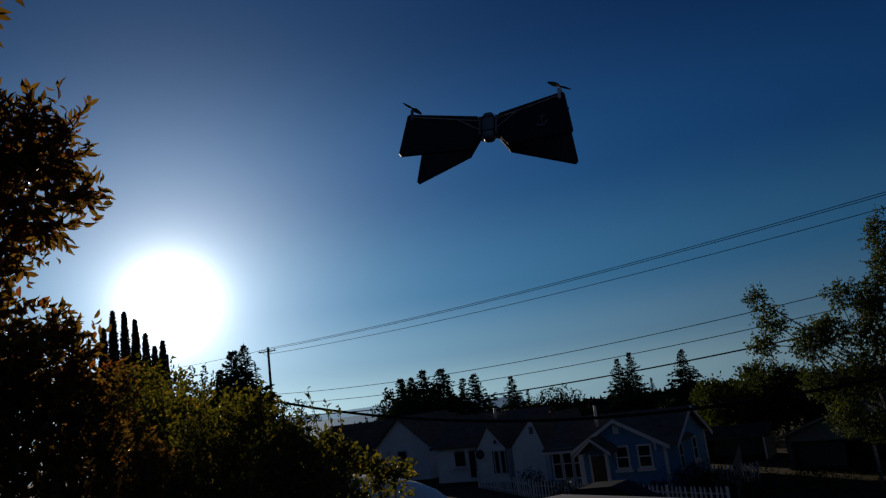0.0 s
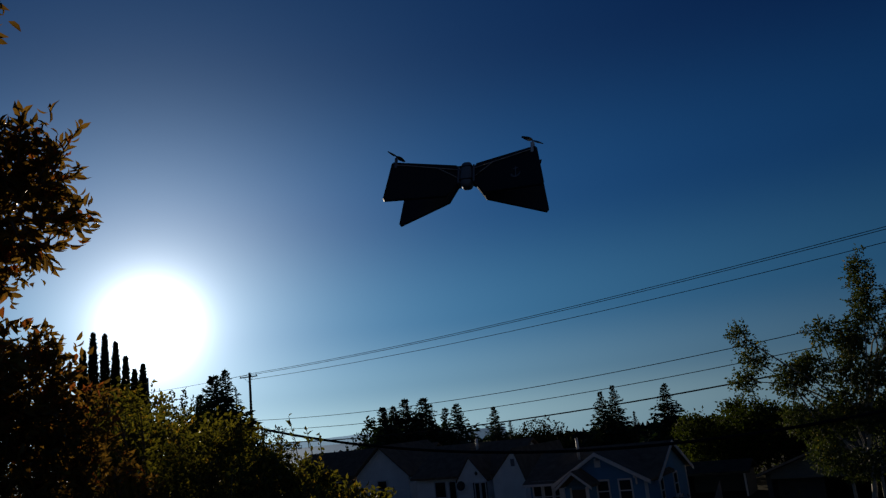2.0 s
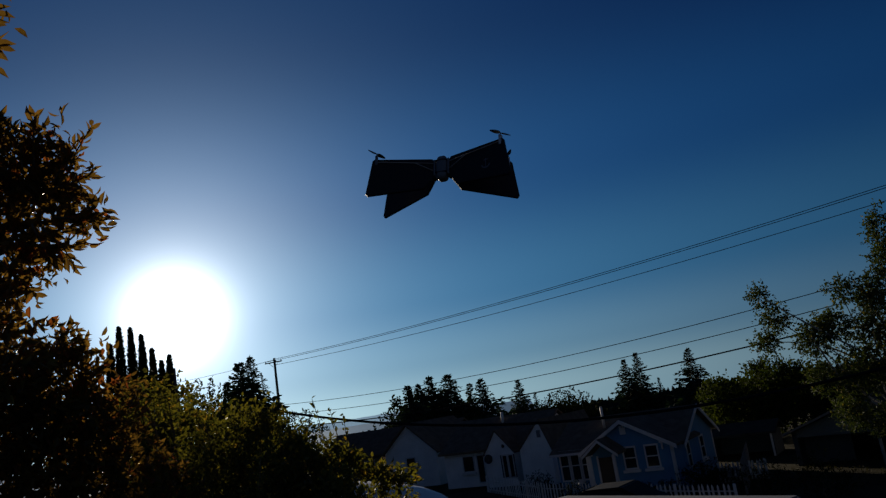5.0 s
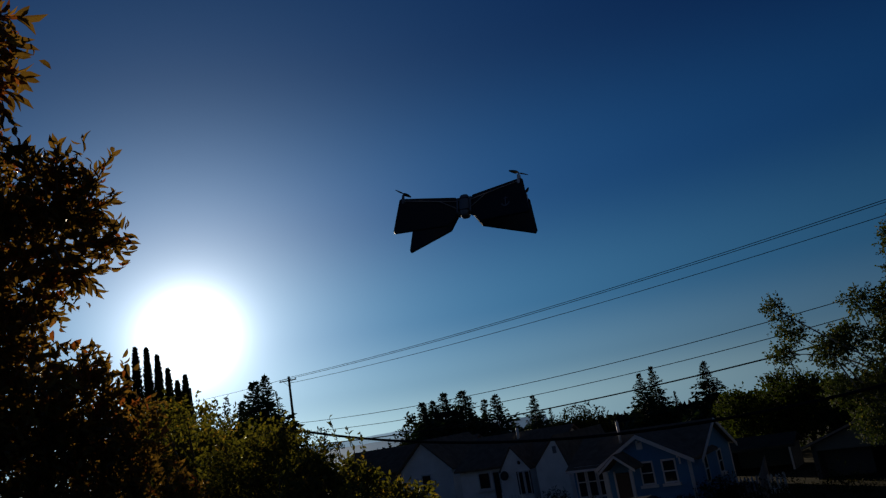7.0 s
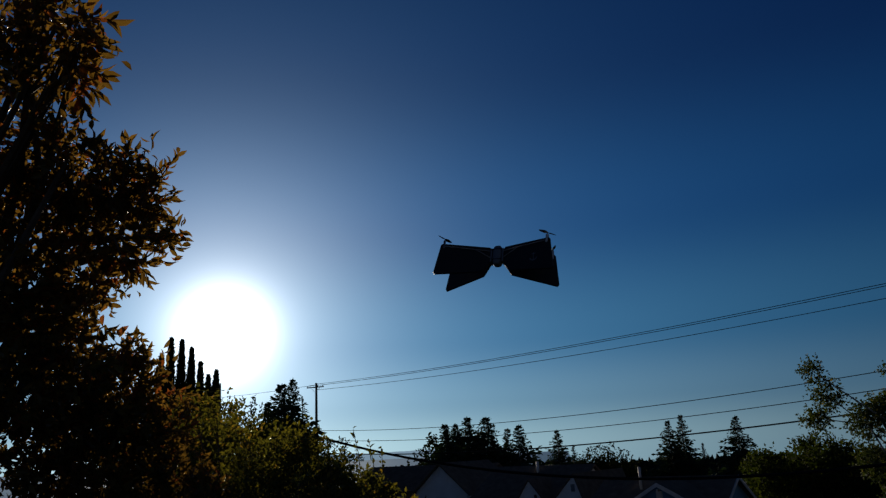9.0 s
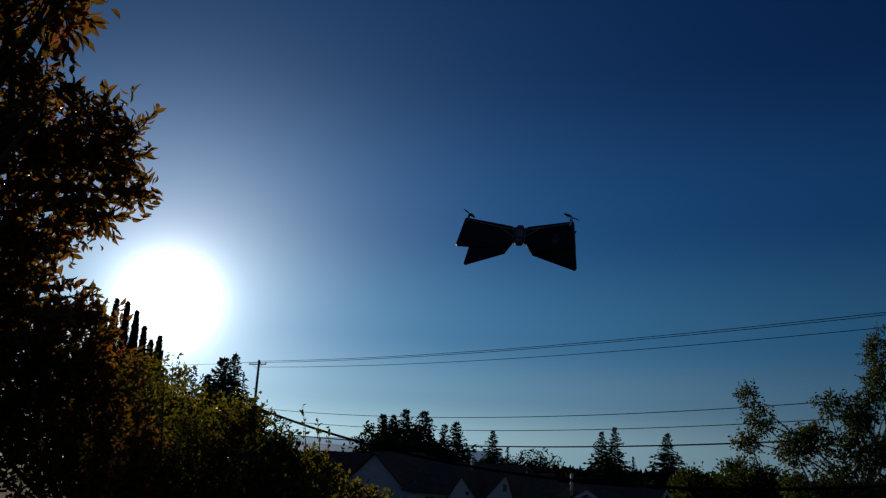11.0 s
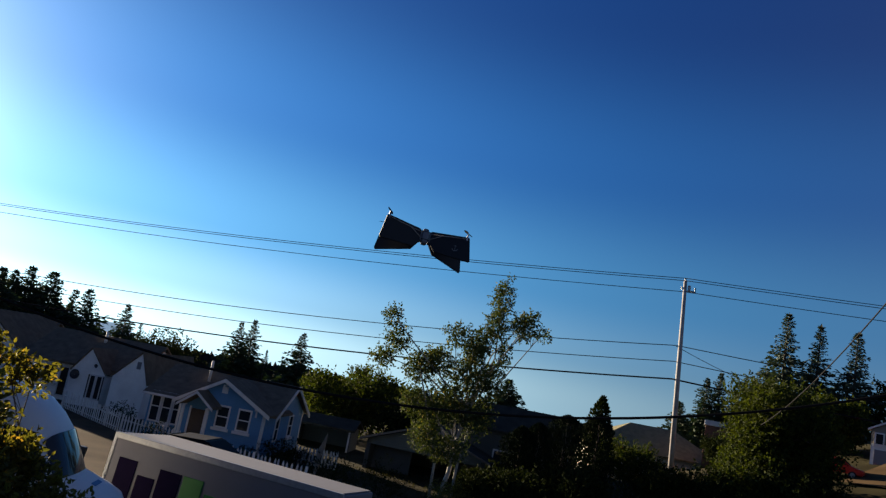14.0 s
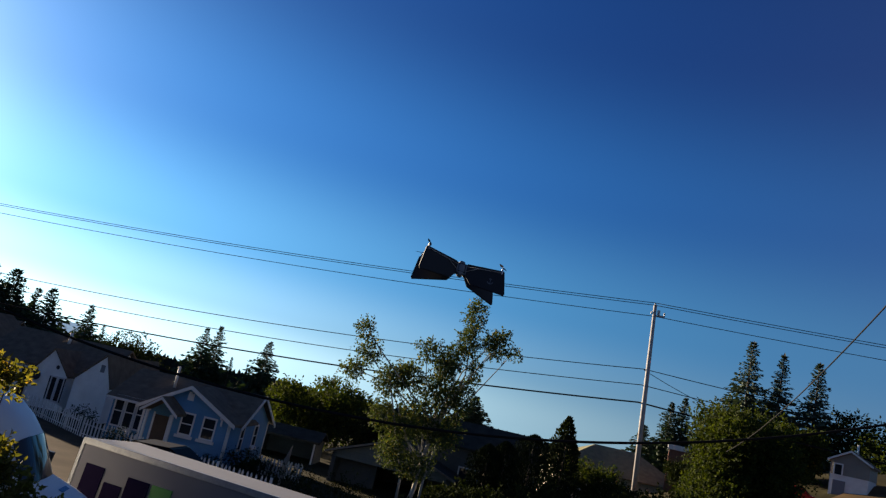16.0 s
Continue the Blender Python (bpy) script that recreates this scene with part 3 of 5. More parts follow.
wire("service_drop", (9.96, 6.04, 11.53), (21.42, 19.09, 8.50), 0.35, 0.014, "steep black service cable running down to the trees")


# ---- houses ----
def window(parent, x0, x1, z0, z1, y, wide=0.09, sill=True, bars=1, turned=None):
    """A window in a wall that faces -y: frame, sash bar, sill and a dark pane set back in the frame."""
    bm = bmesh.new()
    for d in ((x0 - wide, x0, z0 - wide, z1 + wide), (x1, x1 + wide, z0 - wide, z1 + wide), (x0, x1, z1, z1 + wide), (x0, x1, z0 - wide, z0)):
        box(bm, d[0], d[1], y - 0.06, y + 0.02, d[2], d[3])
    if turned:
        bmesh.ops.transform(bm, matrix=turned, verts=bm.verts[:])
    w = part("window", bm, M_TRIM, parent, "white-framed window with dark glass")
    bm = box(bmesh.new(), x0, x1, y - 0.03, y - 0.012, z0, z1, m=turned)
    part("pane", bm, M_GLASS, w)
    for i in range(bars):
        z = z0 + (z1 - z0) * (i + 1) / (bars + 1)
        part("sash_bar", box(bmesh.new(), x0, x1, y - 0.05, y - 0.028, z - 0.03, z + 0.03, m=turned), M_TRIM, w)
    if sill:
        part("sill", box(bmesh.new(), x0 - 0.2, x1 + 0.2, y - 0.16, y - 0.01, z0 - wide - 0.14, z0 - wide, m=turned), M_TRIM, w)
    return w


def gable_roof(parent, x0, x1, y0, y1, eave, ridge, axis, material, over=0.35, mid=None, thick=0.14):
    """Two sloping slabs. axis 'x': the ridge runs along x; 'y': along y."""
    if axis == 'x':
        m = (y0 + y1) / 2 if mid is None else mid
        k0, k1 = (ridge - eave) / (m - y0), (ridge - eave) / (y1 - m)
        a, b = x0 - over, x1 + over
        faces = (((a, y0 - over, eave - over * k0), (b, y0 - over, eave - over * k0), (b, m, ridge), (a, m, ridge)),
                 ((a, m, ridge), (b, m, ridge), (b, y1 + over, eave - over * k1), (a, y1 + over, eave - over * k1)))
    else:
        m = (x0 + x1) / 2 if mid is None else mid
        k0, k1 = (ridge - eave) / (m - x0), (ridge - eave) / (x1 - m)
        a, b = y0 - over, y1 + over
        faces = (((x0 - over, a, eave - over * k0), (m, a, ridge), (m, b, ridge), (x0 - over, b, eave - over * k0)),
                 ((m, a, ridge), (x1 + over, a, eave - over * k1), (x1 + over, b, eave - over * k1), (m, b, ridge)))
    made = []
    for f in faces:
        f = [(p[0], p[1], p[2] + thick + 0.02) for p in f]
        made.append(part("roof", slab(bmesh.new(), *f, thick), material, parent))
    return made


def barge(parent, pts, wide=0.2, depth=0.06, paint=M_TRIM):
    """White boards along the slopes of a gable that faces -y."""
    for (xa, y, za), (xb, _, zb) in zip(pts[:-1], pts[1:]):
        bm = bmesh.new()
        a = [bm.verts.new(p) for p in ((xa, y, za), (xb, y, zb), (xb, y, zb - wide), (xa, y, za - wide))]
        b = [bm.verts.new((v.co.x, y + depth, v.co.z)) for v in a]
        bm.faces.new(a)
        bm.faces.new(b[::-1])
        for i in range(4):
            bm.faces.new((a[i], b[i], b[(i + 1) % 4], a[(i + 1) % 4]))
        bmesh.ops.recalc_face_normals(bm, faces=bm.faces[:])
        part("barge_board", bm, paint, parent)


def gable_block(parent, x0, x1, y0, y1, base, eave, ridge, axis, wall_mat, name="wall", mid=None):
    if axis == 'y':
        m = (x0 + x1) / 2 if mid is None else mid
        return part(name, prism(bmesh.new(), [(x0, base), (x1, base), (x1, eave), (m, ridge), (x0, eave)], y0, y1), wall_mat, parent)
    m = (y0 + y1) / 2 if mid is None else mid
    bm = prism(bmesh.new(), [(y0, base), (y1, base), (y1, eave), (m, ridge), (y0, eave)], x0, x1)
    bmesh.ops.transform(bm, matrix=Matrix(((0, 1, 0, 0), (1, 0, 0, 0), (0, 0, 1, 0), (0, 0, 0, 1))), verts=bm.verts[:])
    bmesh.ops.recalc_face_normals(bm, faces=bm.faces[:])
    return part(name, bm, wall_mat, parent)


# blue cottage
blue = thing("blue_house", pose(9.5, 40.0, 0, 0, 0, U_TURN) @ pose(-1.6, 0, 0) @ Matrix.Diagonal((0.876, 1, 1, 1)) @ pose(1.6, 0, 0), "blue clapboard cottage with white trim and dark shingle roof", "house")
gable_block(blue, -8.0, 0.0, 1.3, 8.0, 1.6, 4.4, 5.85, 'x', M_BLUE)
gable_roof(blue, -8.0, 0.0, 1.3, 8.0, 4.4, 5.85, 'x', M_ROOF)
gable_block(blue, -5.4, -0.01, 0.0, 3.2, 1.6, 4.45, 5.75, 'y', M_BLUE, "front_wall", -2.8)
gable_roof(blue, -5.4, 0.0, 0.0, 4.2, 4.45, 5.75, 'y', M_ROOF, 0.3, -2.8)
barge(blue, [(-5.72, -0.36, 4.43), (-2.8, -0.36, 5.92), (0.32, -0.36, 4.43)])
for x in (-0.06, -5.34):
    boxed("corner_board", (x - 0.07, x + 0.07, -0.035, 0.05, 1.6, 4.4), M_TRIM, blue)
window(blue, -2.95, -2.3, 3.45, 4.45, 0.0)
window(blue, -1.62, -0.95, 3.45, 4.45, 0.0)
boxed("gable_vent", (-2.98, -2.62, -0.05, 0.02, 5.15, 5.5), M_TRIM, blue)
for k in range(3):
    window(blue, -7.75 + k * 0.72, -7.25 + k * 0.72, 2.95, 4.45, 1.3, sill=k == 1, bars=1)
# porch with two posts
for x in (-4.6, -3.1):
    boxed("porch_post", (x - 0.07, x + 0.07, -1.27, -1.13, 2.1, 4.35), M_TRIM, blue, bevel=0.01)
gable_roof(blue, -4.75, -2.95, -1.3, 0.3, 4.4, 5.0, 'y', M_ROOF, 0.18)
barge(blue, [(-4.97, -1.53, 4.36), (-3.85, -1.53, 5.12), (-2.73, -1.53, 4.36)], 0.14)
boxed("porch_floor", (-4.85, -2.85, -1.4, -0.01, 1.9, 2.1), M_CONCRETE, blue)
door = boxed("front_door", (-4.6, -3.75, -0.05, -0.005, 2.12, 4.1), M_DOOR, blue, "brown front door in a white frame")
part("door_frame", box(box(bmesh.new(), -4.72, -4.61, -0.06, -0.004, 2.1, 4.2), -3.74, -3.63, -0.06, -0.004, 2.1, 4.2), M_TRIM, door)
tube("vent_pipe", [(-5.3, 3.2, 5.4), (-5.3, 3.2, 6.6)], [0.09, 0.09], M_TRIM, blue, 10, "white roof vent pipe")
# right gable end: white boards, corner post, narrow window and a brace
for (ya, za, yb, zb) in ((0.9, 4.27, 4.65, 6.02), (4.65, 6.02, 8.5, 4.27)):
    bm = slab(bmesh.new(), (0.36, ya, za), (0.42, ya, za), (0.42, yb, zb), (0.36, yb, zb), 0.2)
    part("barge_board", bm, M_TRIM, blue)
END = Matrix.Translation((0, 0, 0)) @ Matrix.Rotation(radians(90), 4, 'Z')
window(blue, 2.2, 2.75, 3.0, 4.2, 0.0, sill=False, turned=END)
window(blue, 5.0, 5.7, 3.1, 4.2, 0.0, sill=True, turned=END)
boxed("corner_board", (-0.05, 0.03, 7.85, 8.02, 1.6, 4.4), M_TRIM, blue)

for x, z in ((-5.0, 4.62), (-2.8, 5.55), (-0.6, 4.62)):
    boxed("bracket", (x - 0.05, x + 0.05, -0.32, -0.005, z - 0.05, z + 0.05), M_TRIM, blue)
    boxed("bracket", (x - 0.05, x + 0.05, -0.06, -0.005, z - 0.4, z - 0.05), M_TRIM, blue)
tube("downspout", [(-0.12, -0.09, 4.4), (-0.12, -0.09, 1.7)], [0.04, 0.04], M_TRIM, blue, 8)
boxed("gutter", (-8.3, -5.75, 0.86, 0.98, 4.28, 4.4), M_TRIM, blue)
boxed("foundation", (-8.02, 0.02, 1.28, 8.02, 1.0, 2.0), M_CONCRETE, blue)

# white house with two front gables
white = thing("white_house", pose(4.2, 52.0, 0, 0, 0, U_TURN) @ pose(-0.09, 0, 0) @ Matrix.Diagonal((0.836, 1, 1, 1)) @ pose(0.75, 0, 0), "white clapboard house with two front gables and dark roof", "house")
gable_block(white, -11.5, -2.4, 1.2, 8.5, 1.6, 4.6, 6.45, 'x', M_WHITE)
gable_roof(white, -11.5, -2.4, 1.2, 8.5, 4.6, 6.45, 'x', M_ROOF)
gable_block(white, -2.7, 0.0, -1.0, 7.0, 1.6, 4.4, 6.1, 'y', M_WHITE, "gable_wall", -0.75)
gable_roof(white, -2.7, 0.0, -1.0, 7.0, 4.4, 6.1, 'y', M_ROOF, 0.1, -0.75, 0.1)
gable_block(white, -6.6, -3.9, 0.0, 4.0, 1.6, 4.3, 5.75, 'y', M_WHITE, "gable_wall", -5.35)
gable_roof(white, -6.6, -3.9, 0.0, 4.6, 4.3, 5.75, 'y', M_ROOF, 0.1, -5.35, 0.1)
boxed("gable_vent", (-1.0, -0.7, -1.05, -0.98, 5.1, 5.55), M_DRONEGREY, white)
window(white, -4.95, -4.6, 2.7, 4.1, 0.0, bars=0, sill=False)
window(white, -4.4, -4.05, 2.7, 4.1, 0.0, bars=0, sill=False)
window(white, -3.6, -3.0, 2.6, 3.9, 1.2, bars=0, sill=False)
window(white, -9.6, -8.6, 3.2, 4.2, 1.2, bars=0)
window(white, -8.2, -7.6, 2.4, 4.2, 1.2, bars=0, sill=False)
window(white, 0.7, 1.2, 3.3, 4.2, 0.0, bars=1, turned=END)
tube("chimney_pipe", [(-7.0, 4.0, 6.0), (-7.0, 4.0, 6.9)], [0.12, 0.12], M_TRIM, white, 10)
dish = thing("satellite_dish", pose(0, 0, 0), "dark round satellite dish on the white gable wall", "satellite dish")
dish.matrix_basis = white.matrix_basis @ pose(-6.1, -0.3, 4.0, 70, 0, 25) @ Matrix.Scale(0.62, 4)
bm = bmesh.new()
bmesh.ops.create_uvsphere(bm, u_segments=16, v_segments=8, radius=0.75)
bmesh.ops.delete(bm, geom=[v for v in bm.verts if v.co.z > -0.5], context='VERTS')
bmesh.ops.translate(bm, verts=bm.verts[:], vec=(0, 0, 0.6))
bmesh.ops.solidify(bm, geom=bm.faces[:], thickness=0.03)
part("reflector", bm, M_BLACK, dish, smooth=True)
tube("mount", [(0, 0, -0.1), (0, -0.1, -0.45)], [0.03, 0.03], M_STEEL, dish, 6)

dish2 = copy_thing(dish, white.matrix_basis @ pose(-4.6, -0.3, 4.75, 70, 0, 40) @ Matrix.Scale(0.42, 4))
for k in (-4.97 - 0.18, -4.05 + 0.04):
    boxed("shutter", (k, k + 0.12, -0.05, -0.004, 2.65, 4.15), M_BLACK, white)
boxed("foundation", (-11.52, -2.38, 1.18, 8.52, 1.0, 2.0), M_CONCRETE, white)

house3 = thing("white_house", pose(-3.0, 61.5, 0, 0, 0, U_TURN), "small white gabled house further down the street", "house")
gable_block(house3, -6.0, -1.0, 0.0, 7.0, 1.2, 4.8, 6.9, 'y', M_WHITE)
gable_roof(house3, -6.0, -1.0, 0.0, 7.0, 4.8, 6.9, 'y', M_ROOF)
window(house3, -3.9, -3.1, 3.0, 4.3, 0.0)
long_roof = thing("long_house", pose(-9.0, 74.0, 0, 0, 0, -25), "low dark-roofed house behind the shrubs", "house")
gable_block(long_roof, -8, 6, 0, 8, 1.0, 4.5, 6.5, 'x', M_GREYHOUSE)
gable_roof(long_roof, -8, 6, 0, 8, 4.5, 6.5, 'x', M_ROOF)
window(long_roof, -3, -1.8, 2.6, 3.9, 0.0)

# open garage behind the birch
garage = thing("garage", pose(19.0, 40.4, -0.45, 0, 0, -40), "grey gabled garage with an open dark front", "garage")
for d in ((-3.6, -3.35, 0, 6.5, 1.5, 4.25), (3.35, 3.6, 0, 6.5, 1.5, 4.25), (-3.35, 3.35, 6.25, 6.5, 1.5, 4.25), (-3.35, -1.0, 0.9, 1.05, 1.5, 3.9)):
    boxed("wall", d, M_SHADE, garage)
part("gable_wall", prism(bmesh.new(), [(-3.6, 4.0), (3.6, 4.0), (3.6, 4.25), (0, 5.55), (-3.6, 4.25)], 0.0, 0.2), M_GREYHOUSE, garage)
gable_roof(garage, -3.6, 3.6, 0, 6.5, 4.25, 5.55, 'y', M_ROOF_SHADE, 0.35)
barge(garage, [(-3.97, -0.42, 4.27), (0, -0.42, 5.72), (3.97, -0.42, 4.27)], 0.12, paint=M_OLDWOOD)
boxed("floor_slab", (-3.6, 3.6, -0.5, 6.5, 1.45, 1.6), M_CONCRETE, garage)

carport = thing("shed", pose(15.6, 49.5, 0, 0, 0, U_TURN), "low dark shed with white corner posts", "shed")
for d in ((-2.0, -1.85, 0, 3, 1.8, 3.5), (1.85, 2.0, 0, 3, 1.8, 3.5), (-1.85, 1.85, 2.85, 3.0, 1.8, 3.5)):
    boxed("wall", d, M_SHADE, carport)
gable_roof(carport, -2.0, 2.0, 0, 3.0, 3.5, 4.0, 'x', M_ROOF_SHADE, 0.25)
for x in (-1.9, 1.9):
    boxed("post", (x - 0.05, x + 0.05, -0.12, -0.02, 1.8, 3.5), M_TRIM, carport)

tan_house = thing("tan_roofed_house", pose(43.2, 47.6, 5.27, 0, 0, -26.5) @ Matrix.Scale(0.8, 4) @ pose(0, 0, -5.1), "cream house with a broad tan hipped roof", "house")
boxed("wall", (-7.0, 6.0, 0.0, 8.0, 0.4, 5.0), M_CREAM, tan_house)
bm = bmesh.new()
eaves = [bm.verts.new(p) for p in ((-7.5, -0.5, 5.1), (6.5, -0.5, 5.1), (6.5, 8.5, 5.1), (-7.5, 8.5, 5.1))]
under = [bm.verts.new((v.co.x, v.co.y, 4.95)) for v in eaves]
tops = [bm.verts.new(p) for p in ((-2.5, 4.0, 7.7), (2.0, 4.0, 7.7))]
for f in ((eaves[0], eaves[1], tops[1], tops[0]), (eaves[1], eaves[2], tops[1]), (eaves[2], eaves[3], tops[0], tops[1]), (eaves[3], eaves[0], tops[0]), under[::-1]):
    bm.faces.new(f)
for i in range(4):
    bm.faces.new((eaves[i], under[i], under[(i + 1) % 4], eaves[(i + 1) % 4]))
bmesh.ops.recalc_face_normals(bm, faces=bm.faces[:])
part("roof", bm, M_ROOF_TAN, tan_house)
window(tan_house, -5.8, -4.6, 3.0, 4.3, 0.0)
window(tan_house, -1.0, 0.4, 3.0, 4.3, 0.0)

# walls and roof take the shade from their darkened colours
dark_house = thing("dark_house", pose(24.6, 39.2, 0, 0, 0, -38), "house behind the birch with deep shade put into its colour", "house")
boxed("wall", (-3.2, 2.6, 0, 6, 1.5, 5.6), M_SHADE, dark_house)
gable_roof(dark_house, -3.2, 2.6, 0, 6, 5.6, 6.9, 'x', M_ROOF_SHADE, 0.3)
window(dark_house, -1.5, -0.4, 3.2, 4.4, 0.0)

HILL = (43.69, 29.20, 7.89)
hill_house = thing("hillside_house", pose(HILL[0], HILL[1], HILL[2], 0, 0, -64) @ Matrix.Scale(0.85, 4) @ pose(0, 0, -HILL[2]), "small grey hillside house with white lower wall", "house")
GZ = HILL[2]
part("wall", prism(bmesh.new(), [(-1.25, GZ + 1.3), (1.25, GZ + 1.3), (1.25, GZ + 2.25), (0, GZ + 2.95), (-1.25, GZ + 2.25)], 0, 4.5), M_WARMGREY, hill_house)
boxed("lower_wall", (-1.23, 1.23, 0.02, 4.5, GZ - 1.0, GZ + 1.3), M_TRIM, hill_house, "white painted lower wall")
gable_roof(hill_house, -1.25, 1.25, 0, 4.5, GZ + 2.25, GZ + 2.95, 'y', M_ROOF, 0.2)
barge(hill_house, [(-1.46, -0.25, GZ + 2.3), (0, -0.25, GZ + 3.12), (1.46, -0.25, GZ + 2.3)], 0.14)
window(hill_house, -0.95, -0.5, GZ + 1.3, GZ + 2.0, 0.0, bars=0, sill=False)
boxed("garage_door", (-1.0, -0.2, -0.03, 0.01, GZ - 0.6, GZ + 0.9), M_DRONEGREY, hill_house)
tube("vent_pipe", [(0.2, 1.5, GZ + 2.8), (0.2, 1.5, GZ + 3.7)], [0.07, 0.07], M_TRIM, hill_house, 8)


brick_house = thing("brick_outbuilding", pose(44.9, 43.2, ground_z(44.9, 43.2), 0, 0, -45), "small red-brick outbuilding with a white flat roof edge", "outbuilding")
BH = 8.3 - ground_z(44.9, 43.2)
boxed("wall", (-1.3, 1.3, 0.0, 2.4, -0.5, BH), M_BRICK, brick_house)
boxed("roof_edge", (-1.42, 0.1, -0.12, 2.5, BH + 0.003, BH + 0.38), M_TRIM, brick_house, "white flat roof edge", bevel=0.02)


# ---- vehicles ----
def wheel(parent, x, y, z, r=0.36, w=0.24):
    bm = bmesh.new()
    bmesh.ops.create_cone(bm, cap_ends=True, segments=24, radius1=r, radius2=r, depth=w, matrix=pose(x, y, z, 90))
    bmesh.ops.bevel(bm, geom=[e for e in bm.edges if len(e.link_faces) == 2 and e.calc_face_angle() > 1], offset=0.04, segments=2, affect='EDGES')
    wh = part("wheel", bm, M_TYRE, parent)
    bm = bmesh.new()
    bmesh.ops.create_cone(bm, cap_ends=True, segments=16, radius1=r * 0.6, radius2=r * 0.55, depth=w + 0.02, matrix=pose(x, y, z, 90))
    part("rim", bm, M_STEEL, wh)
    return wh


def delivery_truck():
    zr = 2.44
    t = thing("delivery_truck", pose(0.18, 16.32, zr, -3.8, 2.2, TRUCK_TURN), "white box delivery truck with plain purple and green print blocks", "truck")
    top = 3.32
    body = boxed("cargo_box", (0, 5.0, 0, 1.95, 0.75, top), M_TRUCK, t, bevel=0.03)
    boxed("roof_panel", (0.05, 4.95, 0.05, 1.9, top + 0.002, top + 0.03), M_TRUCK, t, "white roof panel in the shade-greyed truck colour", bevel=0.01)
    boxed("top_rail", (-0.01, 5.01, -0.025, 0.05, top - 0.09, top + 0.035), M_STEEL, t, bevel=0.008)
    boxed("bottom_rail", (-0.01, 5.01, -0.025, 0.05, 0.68, 0.8), M_STEEL, t, bevel=0.008)
    boxed("corner_post", (-0.02, 0.05, -0.03, 0.05, 0.68, top + 0.03), M_STEEL, t, bevel=0.008)
    # plain blocks for the big print on the side
    for x0, x1, z0, z1 in ((0.24, 0.66, 2.05, 2.90), (0.74, 1.13, 1.98, 2.66), (1.20, 1.68, 2.02, 2.88)):
        boxed("print_block", (x0, x1, -0.034, -0.002, z0, z1), M_PURPLE, t, "dark purple print block", bevel=0.004)
    for x0, x1, z0, z1 in ((1.74, 2.18, 2.05, 2.88), (2.26, 2.66, 2.05, 2.66)):
        boxed("print_block", (x0, x1, -0.034, -0.002, z0, z1), M_GREEN, t, "green print block", bevel=0.004)
    boxed("dark_panel", (3.4, 4.5, -0.034, -0.002, 1.9, 2.75), M_PURPLE, t, "dark print panel")
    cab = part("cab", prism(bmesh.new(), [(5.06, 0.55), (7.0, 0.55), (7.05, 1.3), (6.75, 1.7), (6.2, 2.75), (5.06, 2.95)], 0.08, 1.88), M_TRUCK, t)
    bmesh_w = prism(bmesh.new(), [(5.4, 1.7), (6.5, 1.7), (6.1, 2.5), (5.4, 2.5)], 0.085, 0.11)
    part("side_window", bmesh_w, M_GLASS, cab)
    for x in (1.2, 6.1):
        for y in (0.15, 1.8):
            wheel(t, x, y, 0.42, 0.42)
    boxed("chassis", (0.2, 6.8, 0.6, 1.65, 0.5, 0.72), M_BLACK, t)
    boxed("rear_bumper", (-0.12, 0.0, 0.1, 1.85, 0.5, 0.62), M_BLACK, t)
    return t


TRUCK_TURN = -39.0
delivery_truck()


